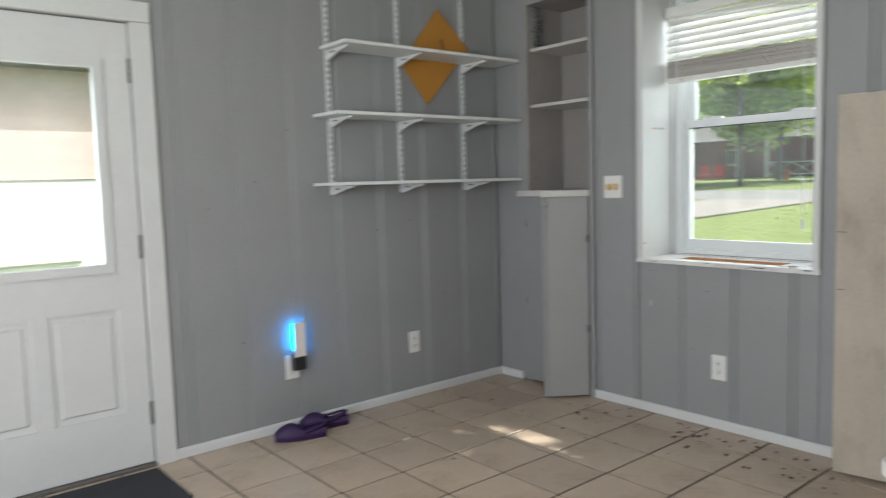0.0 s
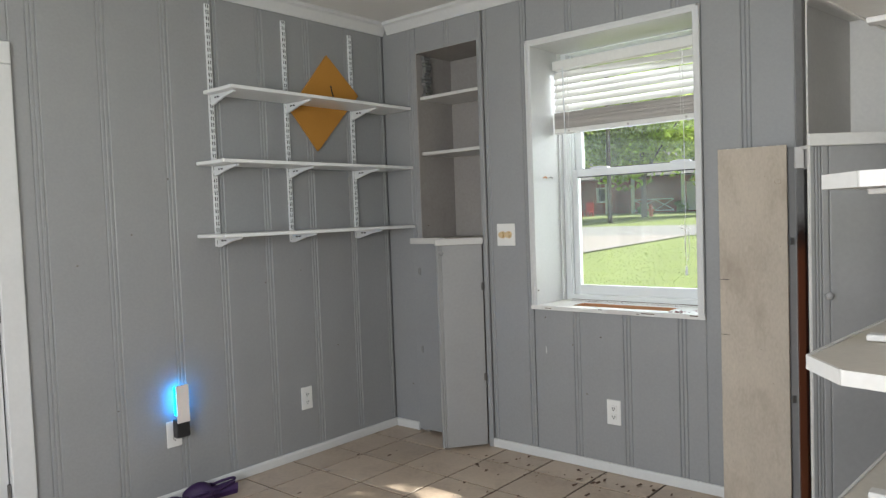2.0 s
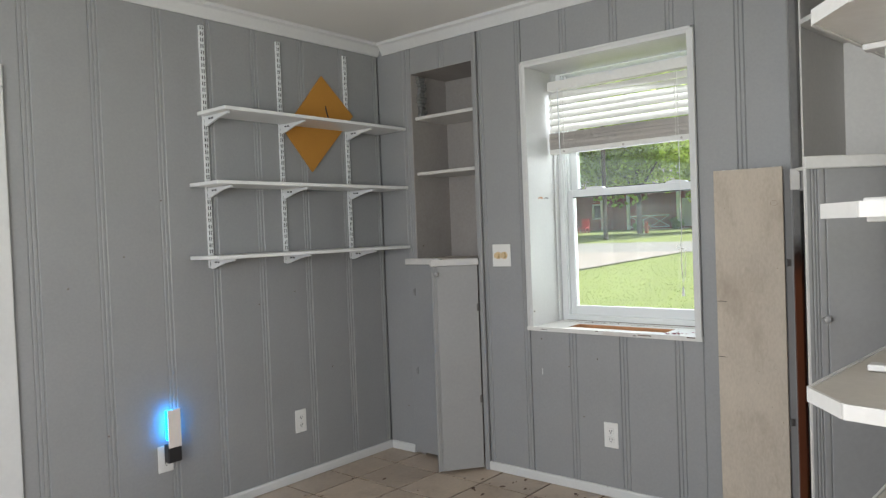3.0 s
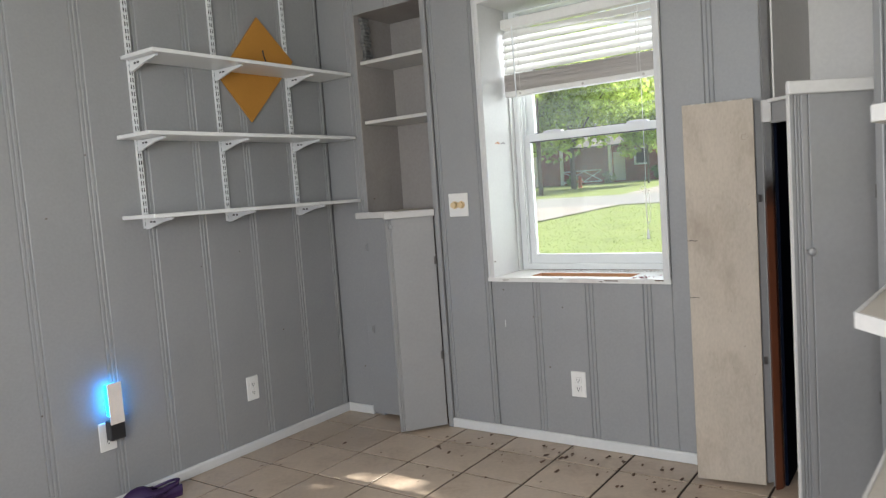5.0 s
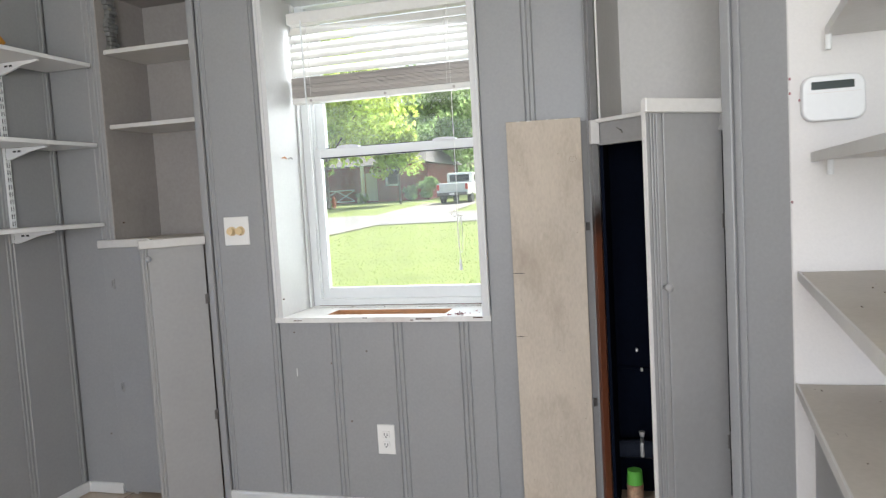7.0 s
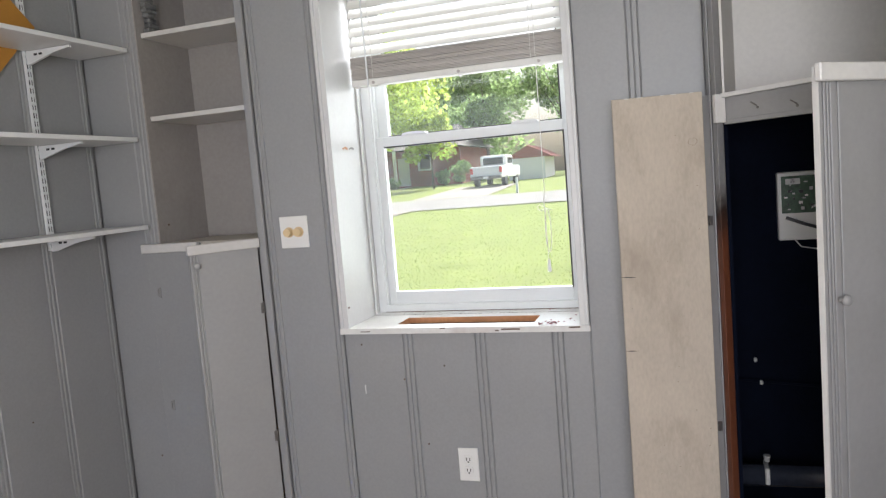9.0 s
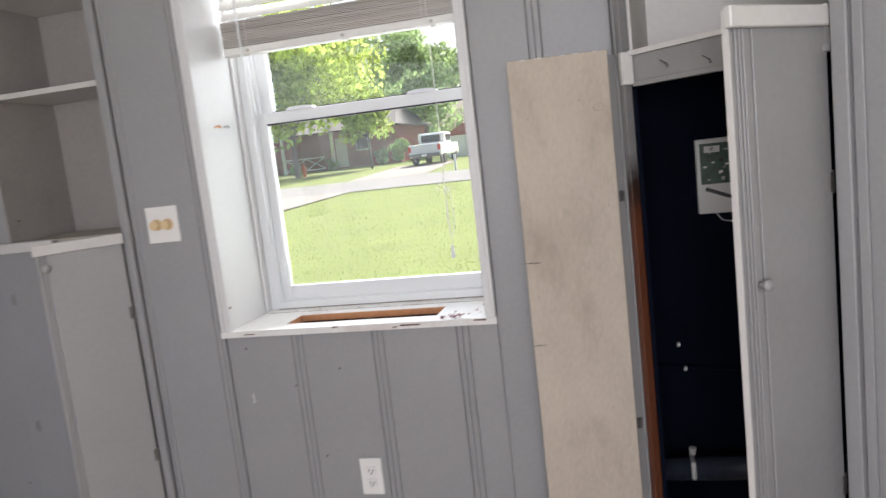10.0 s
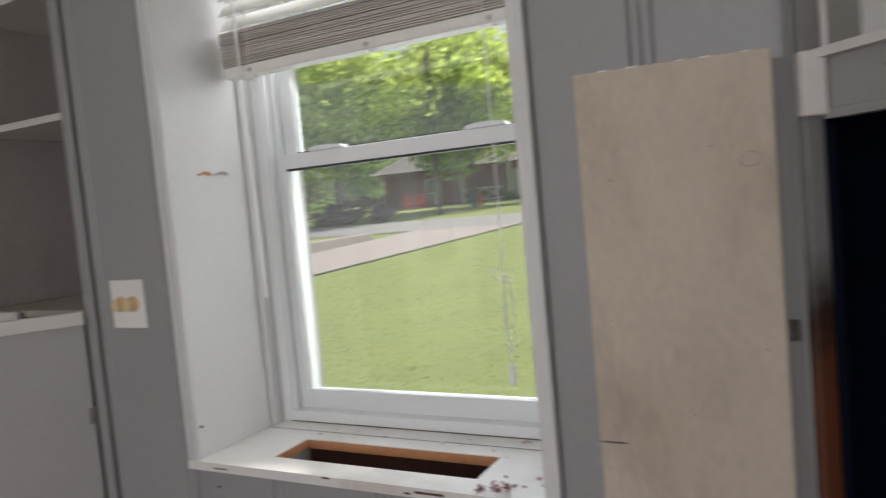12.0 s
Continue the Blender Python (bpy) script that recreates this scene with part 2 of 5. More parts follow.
def bent_tube(pts, r, seg=8):
    """One closed tube swept along points that turn gently."""
    bm = bmesh.new()
    pts = [Vector(p) for p in pts]
    rings = []
    for i, p in enumerate(pts):
        d = (pts[min(i + 1, len(pts) - 1)] - pts[max(i - 1, 0)]).normalized()
        u = d.cross(Vector((0, 0, 1)))
        u = u.normalized() if u.length > 0.01 else Vector((1, 0, 0))
        v = d.cross(u)
        rings.append([bm.verts.new(p + (u * math.cos(a) + v * math.sin(a)) * r) for a in [k * 2 * math.pi / seg for k in range(seg)]])
    for a, b in zip(rings, rings[1:]):
        for k in range(seg):
            bm.faces.new((a[k], a[(k + 1) % seg], b[(k + 1) % seg], b[k]))
    bm.faces.new(rings[0]), bm.faces.new(rings[-1][::-1])
    return bm


def ball(c, rx, ry, rz, bm=None, u=14, v=8):
    bm = bm or bmesh.new()
    bmesh.ops.create_uvsphere(bm, u_segments=u, v_segments=v, radius=1, matrix=Matrix.Translation(c) @ Matrix.Diagonal((rx, ry, rz, 1)))
    return bm


def cut(rect, holes):
    """A rectangle (a0, a1, z0, z1) less the holes, as smaller rectangles."""
    todo, done = [rect], []
    while todo:
        a0, a1, z0, z1 = todo.pop()
        for h0, h1, k0, k1 in holes:
            if a0 < h1 - 1e-6 and a1 > h0 + 1e-6 and z0 < k1 - 1e-6 and z1 > k0 + 1e-6:
                if a0 < h0:
                    todo.append((a0, h0, z0, z1))
                if a1 > h1:
                    todo.append((h1, a1, z0, z1))
                m0, m1 = max(a0, h0), min(a1, h1)
                if z0 < k0:
                    todo.append((m0, m1, z0, k0))
                if z1 > k1:
                    todo.append((m0, m1, k1, z1))
                break
        else:
            if a1 - a0 > 0.006 and z1 - z0 > 0.006:
                done.append((a0, a1, z0, z1))
    return done


# ---- structure ----
EX, NY, H = 3.61, 3.863, 2.65
WX0, SY0 = -1.25, -1.45
BT = 0.016
WIN = (1.80, 2.715, 0.868, 2.305)
NICHE_HOLE = (3.085, 3.575, 0.0, 2.41)
DIAG_A, DIAG_B = Vector((3.477, 1.301)), Vector((2.923, 0.747))
DDIR = (DIAG_B - DIAG_A).normalized()
DOUT = Vector((DDIR.y, -DDIR.x))
if DOUT.x > 0:
    DOUT = -DOUT
DOOR = (0.365, 1.278, 0.0, 2.09)


def wall(name, axis, front, back, rect, holes, material):
    """A wall with openings through it; axis is the direction along which it runs."""
    bm = bmesh.new()
    for a0, a1, z0, z1 in cut(rect, holes):
        if axis == "x":
            box(a0, a1, front, back, z0, z1, bm=bm)
        else:
            box(front, back, a0, a1, z0, z1, bm=bm)
    return part(name, bm, material, kind="structure")


wall_north = wall("wall_north", "x", NY + BT, NY + 0.17, (WX0 - 0.15, 4.4, 0, H), [DOOR], GRAY)
WHOLE = (1.336, NY + BT, 0, H)
WHOLES = [(WIN[0] - 0.014, WIN[1] + 0.014, WIN[2] - 0.023, WIN[3] + 0.013), (3.06, 3.60, 0.0, 2.43)]
bm = bmesh.new()
for x0, x1, more in ((EX + BT, 3.665, []), (3.665, 3.81, [(1.978, 2.532, 0.55, WIN[2] - 0.02)]), (3.81, 4.14, [])):
    for r in cut(WHOLE, WHOLES + more):
        box(x0, x1, *r, bm=bm)
wall_east = part("wall_east", bm, GRAY, kind="structure")
# Unseen walls; their openings are added for the fill lamps.
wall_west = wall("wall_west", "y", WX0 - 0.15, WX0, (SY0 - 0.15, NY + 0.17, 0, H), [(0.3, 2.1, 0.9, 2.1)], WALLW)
wall_south = wall("wall_south", "x", SY0 - 0.15, SY0, (WX0, 4.3, 0, H), [(0.8, 2.4, 1.0, 2.15)], WALLW)
part("wall_side", prism([(2.924, SY0), (3.06, SY0), (3.06, 0.80), (2.985, 0.796), (2.924, 0.744)], 0, H), WALLW, kind="structure")
part("ceiling", box(WX0 - 0.15, 4.3, SY0 - 0.15, NY + 0.17, H, H + 0.12), CEIL, kind="structure")
floor = part("floor", box(WX0 - 0.15, 4.14, SY0 - 0.15, NY + 0.17, -0.12, -0.006), GROUT, kind="structure")


def dpt(s, d=0.0):
    """A plan point s metres along the diagonal wall, d metres in front of it."""
    p = DIAG_A + DDIR * s + DOUT * d
    return (p.x, p.y)


def dprism(s0, s1, d0, d1, z0, z1, bm=None, bevel=0.0):
    return prism([dpt(s0, d0), dpt(s1, d0), dpt(s1, d1), dpt(s0, d1)], z0, z1, bm, bevel)


OPEN0, OPEN1, LEN = 0.004, 0.563, (DIAG_B - DIAG_A).length
bm = bmesh.new()
dprism(OPEN1, LEN - 0.004, -0.10, -0.003, 0, H, bm)
dprism(OPEN0, OPEN1, -0.05, -0.003, 2.45, H, bm)
prism([(EX + 0.03, 1.3355), (EX, 1.3355), (3.521, 1.3345), (3.521, 1.298), (EX + 0.03, 1.298)], 0, H, bm)
wall_diagonal = part("wall_diagonal", bm, GRAY, kind="structure")
bm = bmesh.new()
box(3.995, 4.14, 0.0, 1.336, 0, H, bm=bm)
box(3.06, 3.995, 0.25, 0.35, 0, H, bm=bm)
part("closet_wall", bm, GRAYW, kind="structure")
# Near-black blue sheets line the closet walls below the ledge.
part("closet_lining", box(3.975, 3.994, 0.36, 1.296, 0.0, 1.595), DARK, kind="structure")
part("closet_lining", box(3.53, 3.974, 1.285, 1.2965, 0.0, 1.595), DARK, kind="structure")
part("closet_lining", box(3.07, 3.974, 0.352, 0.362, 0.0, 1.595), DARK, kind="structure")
part("closet_return", prism([(3.53, 1.2965), (3.53, 1.289), (3.993, 1.222), (3.993, 1.2965)], 1.607, 2.6), GRAYW, kind="structure")
part("niche_wall", box(3.955, 4.10, 3.0, 3.72, 0, 2.5), NICHE, kind="structure")
# linings of the niche
bm = bmesh.new()
box(EX + 0.004, 3.955, 3.576, 3.60, 0.0, 2.43, bm=bm)
box(EX + 0.004, 3.955, 3.06, 3.084, 0.0, 2.43, bm=bm)
box(EX + 0.004, 3.955, 3.084, 3.576, 2.411, 2.43, bm=bm)
part("niche_lining", bm, NICHE, kind="structure")

# crown and baseboards
crown = [(0, 2.572), (0.008, 2.572), (0.014, 2.585), (0.035, 2.622), (0.05, 2.632), (0.05, H - 0.001), (0, H - 0.001)]


def sweep(profile, a, b, inward, bm=None):
    """A profile (out, z) drawn from plan point a to b."""
    bm = bm or bmesh.new()
    ends = [[bm.verts.new((p[0] + inward[0] * o, p[1] + inward[1] * o, z)) for o, z in profile] for p in (a, b)]
    n = len(profile)
    for i in range(n):
        bm.faces.new((ends[0][i], ends[0][(i + 1) % n], ends[1][(i + 1) % n], ends[1][i]))
    bm.faces.new(ends[0]), bm.faces.new(ends[1][::-1])
    return bm


part("trim_north", sweep(crown, (WX0, NY), (EX, NY), (0, -1)), WHITE, kind="structure")
part("trim_east", sweep(crown, (EX, NY - 0.05), (EX, 1.34), (-1, 0)), WHITE, kind="structure")
part("trim_diagonal", sweep(crown, tuple(DIAG_A), tuple(DIAG_B), tuple(DOUT)), WHITE, kind="structure")
part("trim_return", sweep(crown, (EX, 1.336), tuple(DIAG_A), (-0.25, 0.97)), WHITE, kind="structure")
base = [(0, 0.003), (0.013, 0.003), (0.013, 0.043), (0.009, 0.052), (0, 0.053)]
part("baseboard_north", sweep(base, (1.372, NY), (EX, NY), (0, -1)), WHITE, kind="structure")
part("baseboard_east", sweep(base, (EX, 3.05), (EX, 1.345), (-1, 0)), WHITE, kind="structure")
part("baseboard_corner", sweep(base, (EX, NY - 0.014), (EX, 3.65), (-1, 0)), WHITE, kind="structure")

# door casing
bm = bmesh.new()
box(1.278, 1.372, NY - 0.02, NY + 0.03, 0.0, 2.09, 0.004, bm)
box(0.27, 0.365, NY - 0.02, NY + 0.03, 0.0, 2.09, 0.004, bm)
box(0.27, 1.372, NY - 0.022, NY + 0.03, 2.091, 2.185, 0.004, bm)
box(1.262, 1.277, NY + 0.061, NY + 0.168, 0.0, 2.089, 0, bm)
box(0.366, 0.381, NY + 0.061, NY + 0.168, 0.0, 2.089, 0, bm)
box(0.382, 1.261, NY + 0.061, NY + 0.168, 2.074, 2.089, 0, bm)
part("door_frame", bm, WHITE, kind="structure")
part("door_sill", box(0.366, 1.277, NY - 0.015, NY + 0.17, 0.0, 0.016, 0.003), BRONZE, kind="structure")

# entry door
door = tagged(new("door_1"), "white panelled entry door with a large glass upper light", "door", kind="structure")
DY0, DY1 = NY + 0.012, NY + 0.056
GLX = (0.50, 1.115, 0.985, 1.88)
bm = bmesh.new()
for a0, a1, z0, z1 in cut((0.372, 1.272, 0.02, 2.084), [GLX, (0.47, 0.79, 0.28, 0.775), (0.86, 1.155, 0.28, 0.775)]):
    box(a0, a1, DY0, DY1, z0, z1, bm=bm)
part("door_leaf", bm, WHITE, door)
for x0, x1 in ((0.47, 0.79), (0.86, 1.155)):
    bm = bmesh.new()
    box(x0, x1, DY0 + 0.012, DY1 - 0.012, 0.28, 0.775, bm=bm)
    box(x0 + 0.03, x1 - 0.03, DY0 + 0.002, DY0 + 0.02, 0.31, 0.745, 0.008, bm)
    part("panel", bm, WHITE, door)
bm = bmesh.new()
for a0, a1, z0, z1 in cut((GLX[0] - 0.035, GLX[1] + 0.035, GLX[2] - 0.035, GLX[3] + 0.035), [(GLX[0] + 0.006, GLX[1] - 0.006, GLX[2] + 0.006, GLX[3] - 0.006)]):
    box(a0, a1, DY0 - 0.012, DY0 - 0.001, z0, z1, bm=bm)
part("glazing_bead", bm, WHITE, door)
part("pane", box(GLX[0], GLX[1], DY0 + 0.018, DY0 + 0.022, GLX[2], GLX[3]), GLASS, door).visible_shadow = False
for z in (0.26, 1.06, 1.87):
    part("hinge", rod((1.272, DY0 - 0.008, z - 0.055), (1.272, DY0 - 0.008, z + 0.055), 0.009), BRONZE, door, "weathered steel hinge")

# window: liner, sill, casing
win = tagged(new("window_1"), "white vinyl double-hung window deep in the gray wall", "window", kind="structure")
y0, y1, z0, z1 = WIN
bm = bmesh.new()
box(EX + 0.002, 3.925, y1 + 0.001, y1 + 0.014, z0, z1 + 0.012, bm=bm)
box(EX + 0.002, 3.925, y0 - 0.014, y0 - 0.001, z0, z1 + 0.012, bm=bm)
box(EX + 0.002, 3.925, y0, y1, z1 + 0.001, z1 + 0.013, bm=bm)
part("reveal", bm, WHITE, win, "white painted board lining of the opening")
part("stop", box(3.87, 3.885, y1 - 0.010, y1 - 0.001, z0 + 0.002, z1 - 0.002, 0.002), WHITE, win)
bm = bmesh.new()
for a0, a1, k0, k1 in cut((1.768, 2.747, 0.852, 2.335), [(y0 + 0.002, y1 - 0.002, 0.8, z1 - 0.002)]):
    box(EX - 0.012, EX + 0.004, a0, a1, k0, k1, 0.002, bm)
box(EX - 0.018, EX - 0.012, 2.733, 2.747, 0.87, 2.335, 0.002, bm)
box(EX - 0.018, EX - 0.012, 1.768, 1.782, 0.87, 2.335, 0.002, bm)
box(EX - 0.018, EX - 0.012, 1.768, 2.747, 2.321, 2.335, 0.002, bm)
part("casing", bm, WHITE, win)
HOLE = (3.668, 3.80, 1.98, 2.534)
bm = bmesh.new()
for x0, x1, a0, a1 in ((3.592, HOLE[0], 1.765, 2.75), (HOLE[1], 3.925, y0, y1), (HOLE[0], HOLE[1], HOLE[3], y1), (HOLE[0], HOLE[1], y0, HOLE[2])):
    box(x0, x1, a0, a1, z0 - 0.022, z0, bm=bm)
part("window_sill", bm, SILLM, win, "white painted sill with a long slot cut in it")
bm = bmesh.new()
box(3.858, 3.8602, y0 + 0.004, 2.16, z0 - 0.002, z0 + 0.0006, bm=bm)
box(3.857, 3.8584, 2.17, 2.43, z0 - 0.002, z0 + 0.0006, bm=bm)
box(3.859, 3.8606, 2.45, y1 - 0.004, z0 - 0.002, z0 + 0.0006, bm=bm)
box(3.9225, 3.926, y0 + 0.004, y1 - 0.03, z0 - 0.002, z0 + 0.002, bm=bm)
part("joint", bm, DEBRIS, win, "dark open joint along the painted sill")
bm = bmesh.new()
for a0, a1, k0, k1 in ((1.80, 1.84, -0.008, -0.003), (2.02, 2.09, -0.012, -0.007), (2.10, 2.115, -0.016, -0.012), (2.31, 2.33, -0.005, -0.001), (2.62, 2.66, -0.014, -0.011)):
    box(3.5908, 3.593, a0, a1, z0 + k0, z0 + k1, bm=bm)
part("chipped_edge", bm, DEBRIS, win, "dark chips in the sill's front edge")
bm = bmesh.new()
e = 0.002
for a in ((HOLE[0], HOLE[0] + e, HOLE[2], HOLE[3]), (HOLE[1] - e, HOLE[1], HOLE[2], HOLE[3]), (HOLE[0] + e, HOLE[1] - e, HOLE[2], HOLE[2] + e), (HOLE[0] + e, HOLE[1] - e, HOLE[3] - e, HOLE[3])):
    box(*a, z0 - 0.024, z0 - 0.002, bm=bm)
part("slot_edge", bm, SAWN, win, "raw orange-brown sawn wood edge")

# Dark brown sheets put in the slot give the wall cavity its shade.
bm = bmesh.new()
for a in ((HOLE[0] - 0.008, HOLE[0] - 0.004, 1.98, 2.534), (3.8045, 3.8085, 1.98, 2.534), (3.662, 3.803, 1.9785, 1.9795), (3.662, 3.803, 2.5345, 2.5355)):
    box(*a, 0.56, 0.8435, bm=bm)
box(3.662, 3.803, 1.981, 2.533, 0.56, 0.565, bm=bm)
part("slot_shade", bm, CAVITY, win)
FX = 3.925
bm = bmesh.new()
for a0, a1, k0, k1 in cut((y0, y1, z0, z1), [(y0 + 0.035, y1 - 0.035, z0 + 0.03, z1 - 0.008)]):
    box(FX, 4.06, a0, a1, k0, k1, bm=bm)
for dx, dy in ((0.0, 0.042), (0.03, 0.048)):
    box(FX + dx + 0.01, FX + dx + 0.018, y1 - dy, y1 - 0.034, z0 + 0.03, z1 - 0.009, bm=bm)
    box(FX + dx + 0.01, FX + dx + 0.018, y0 + 0.034, y0 + dy, z0 + 0.03, z1 - 0.009, bm=bm)
part("window_frame", bm, VINYL, win)


def sash(xf, a0, a1, k0, k1, side, bottom, top, name):
    bm = bmesh.new()
    for r in cut((a0, a1, k0, k1), [(a0 + side, a1 - side, k0 + bottom, k1 - top)]):
        box(xf, xf + 0.034, *r, 0.002, bm)
    s = part(name, bm, VINYL, win)
    part("pane", box(xf + 0.015, xf + 0.019, a0 + side, a1 - side, k0 + bottom, k1 - top), GLASS, s).visible_shadow = False
    bm = bmesh.new()
    u0, u1, v0, v1 = a0 + side, a1 - side, k0 + bottom, k1 - top
    for r in cut((u0 - 0.0035, u1 + 0.0035, v0 - 0.0035, v1 + 0.0035), [(u0 + 0.0025, u1 - 0.0025, v0 + 0.0025, v1 - 0.0025)]):
        box(xf - 0.0012, xf + 0.0145, *r, bm=bm)
    part("gasket", bm, BLACK, s, "thin dark rubber gasket")
    return s


lower = sash(3.962, y0 + 0.025, y1 - 0.025, z0 + 0.028, 1.628, 0.044, 0.055, 0.045, "lower_sash")
upper = sash(4.005, y0 + 0.025, y1 - 0.025, 1.59, z1 - 0.009, 0.055, 0.042, 0.014, "upper_sash")
for yy in (2.02, 2.50):
    bm = bmesh.new()
    arc = [(yy + 0.056 * math.cos(math.pi * k / 10), 1.6285 + 0.0125 * math.sin(math.pi * k / 10) ** 0.6) for k in range(11)]
    ends = [[bm.verts.new((x, a, b)) for a, b in arc] for x in (3.955, 3.988)]
    bm.faces.new(ends[0]), bm.faces.new(ends[1][::-1])
    for k in range(10):
        bm.faces.new((ends[0][k], ends[0][k + 1], ends[1][k + 1], ends[1][k]))
    bm.faces.new((ends[0][10], ends[0][0], ends[1][0], ends[1][10]))
    part("sash_latch", bm, VINYL, lower)

# blind
blind = thing("window_blind", (3.83, 2.26, 2.29), "white slatted blind drawn halfway up in the window", "blind")


def under(parent, bm, at):
    bmesh.ops.translate(bm, verts=bm.verts, vec=[-c for c in at])
    return bm


AT = (3.83, 2.26, 2.29)
BY0, BY1 = y0 + 0.012, y1 - 0.018
part("headrail", under(blind, box(3.80, 3.86, BY0, BY1, 2.192, 2.243, 0.003), AT), BLIND, blind)
for i in range(6):
    bm = bmesh.new()
    z = 2.164 - i * 0.0375 + (0.0, 0.001, -0.0015, 0.001, 0.0, -0.001)[i]
    ring = []
    for k in range(4):
        u = k / 3 - 0.5
        ring.append((u * 0.0308, u * 0.0394 + 0.003 * (1 - 4 * u * u)))
    vs = [[bm.verts.new((3.83 + a, yy, z + b + t)) for a, b in ring] for yy in (BY0, BY1) for t in (0, 0.0025)]
    for k in range(3):
        bm.faces.new((vs[0][k], vs[0][k + 1], vs[2][k + 1], vs[2][k]))
        bm.faces.new((vs[1][k], vs[1][k + 1], vs[3][k + 1], vs[3][k]))
    for k in (0, 3):
        bm.faces.new((vs[0][k], vs[1][k], vs[3][k], vs[2][k]))
    for a, b in ((0, 1), (2, 3)):
        for k in range(3):
            bm.faces.new((vs[a][k], vs[a][k + 1], vs[b][k + 1], vs[b][k]))
    part("slat", under(blind, bm, AT), BLIND, blind)
# Stacked slats get a darker slat colour, for the shade in their grooves.
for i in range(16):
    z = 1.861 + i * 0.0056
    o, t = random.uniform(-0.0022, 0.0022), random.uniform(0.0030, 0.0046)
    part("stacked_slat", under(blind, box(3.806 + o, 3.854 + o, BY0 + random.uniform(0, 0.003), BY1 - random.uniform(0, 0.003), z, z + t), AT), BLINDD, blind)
part("bottom_rail", under(blind, box(3.805, 3.855, BY0, BY1, 1.831, 1.859, 0.004), AT), BLIND, blind)
for yy in (1.92, 2.238, 2.60):
    part("rail_button", under(blind, rod((3.83, yy, 1.826), (3.83, yy, 1.8305), 0.0075, seg=12, r2=0.009), AT), PLATE, blind)
    part("rail_button", under(blind, rod((3.8005, yy, 1.842), (3.8045, yy, 1.842), 0.006, seg=12), AT), BLINDD, blind, "small beige cord button")
part("ladder_cord", under(blind, tube([(3.805, 1.95, 2.2), (3.804, 1.95, 1.845)], 0.0012, seg=4), AT), BLIND, blind)
part("ladder_cord", under(blind, tube([(3.805, 2.6, 2.2), (3.804, 2.6, 1.845)], 0.0012, seg=4), AT), BLIND, blind)
part("wand", under(blind, tube([(3.785, 2.62, 2.2), (3.783, 2.607, 1.25)], 0.0038, seg=8), AT), VINYL, blind, "thin clear plastic tilt wand")
cord = [(3.79, 1.93, 2.2), (3.79, 1.93, 1.33)]
part("pull_cord", under(blind, tube(cord, 0.0014, seg=5), AT), BLIND, blind, "thin pull cord tied in a loose loop")
bm = bmesh.new()
loop = [(3.79, 1.925 + 0.011 * math.sin(a), 1.20 + 0.085 * math.cos(a)) for a in [i * math.pi / 8 for i in range(17)]]
tube(loop, 0.0014, bm, 5)
tube([(3.79, 1.93, 1.285), (3.79, 1.95, 1.30), (3.79, 1.962, 1.29), (3.79, 1.95, 1.275), (3.79, 1.93, 1.283), (3.79, 1.905, 1.277)], 0.0014, bm, 5)
tube([(3.79, 1.935, 1.33), (3.79, 1.93, 1.08)], 0.0014, bm, 5)
part("cord_loop", under(blind, bm, AT), BLIND, blind)
part("cord_tassel", under(blind, rod((3.79, 1.93, 1.04), (3.79, 1.93, 1.085), 0.008, r2=0.005), AT), VINYL, blind)

# ---- wall shelving ----
shelving = thing("wall_shelving", (2.8, NY, 1.28), "white slotted rail shelving with three shelves on the gray wall", "shelving")
AT = (2.8, NY, 1.28)
RAILS = (2.32, 2.803, 3.31)
for x in RAILS:
    bm = bmesh.new()
    box(x - 0.0125, x - 0.0095, NY - 0.014, NY, 1.27, 2.53, bm=bm)
    box(x + 0.0095, x + 0.0125, NY - 0.014, NY, 1.27, 2.53, bm=bm)
    box(x - 0.0025, x + 0.0025, NY - 0.014, NY - 0.011, 1.27, 2.53, bm=bm)
    n = 39
    for i in range(n):
        z = 1.27 + i * 1.26 / n
        box(x - 0.0095, x + 0.0095, NY - 0.0135, NY - 0.011, z, z + 0.012, bm=bm)
    rail = part("rail", under(0, bm, AT), METALW, shelving, "white slotted steel rail")
    part("slot_shadow", under(0, box(x - 0.0095, x + 0.0095, NY - 0.010, NY - 0.007, 1.272, 2.528), AT), BLACK, rail)
for z, x0 in ((2.06, 2.275), (1.69, 2.215), (1.318, 2.20)):
    shelf = part("shelf", under(0, box(x0, EX - 0.03, NY - 0.262, NY - 0.008, z, z + 0.018, 0.002), AT), SHELF, shelving, "white melamine shelf board")
    for x in RAILS:
        bm = bmesh.new()
        pts = [(NY - 0.012, z - 0.002), (NY - 0.225, z - 0.002), (NY - 0.225, z - 0.01), (NY - 0.14, z - 0.022), (NY - 0.03, z - 0.052), (NY - 0.012, z - 0.052)]
        vs = [[bm.verts.new((xx, a, b)) for a, b in pts] for xx in (x - 0.006, x + 0.006)]
        bm.faces.new(vs[0]), bm.faces.new(vs[1][::-1])
        for i in range(len(pts)):
            j = (i + 1) % len(pts)
            bm.faces.new((vs[0][i], vs[0][j], vs[1][j], vs[1][i]))
        br = part("bracket", under(0, bm, AT), METALW, shelving, "white pressed steel bracket")
        bm = bmesh.new()
        for yy in (NY - 0.06, NY - 0.085):
            box(x - 0.0075, x + 0.0075, yy - 0.008, yy + 0.008, z - 0.022, z - 0.014, bm=bm)
        part("bracket_slot", under(0, bm, AT), BLACK, br)

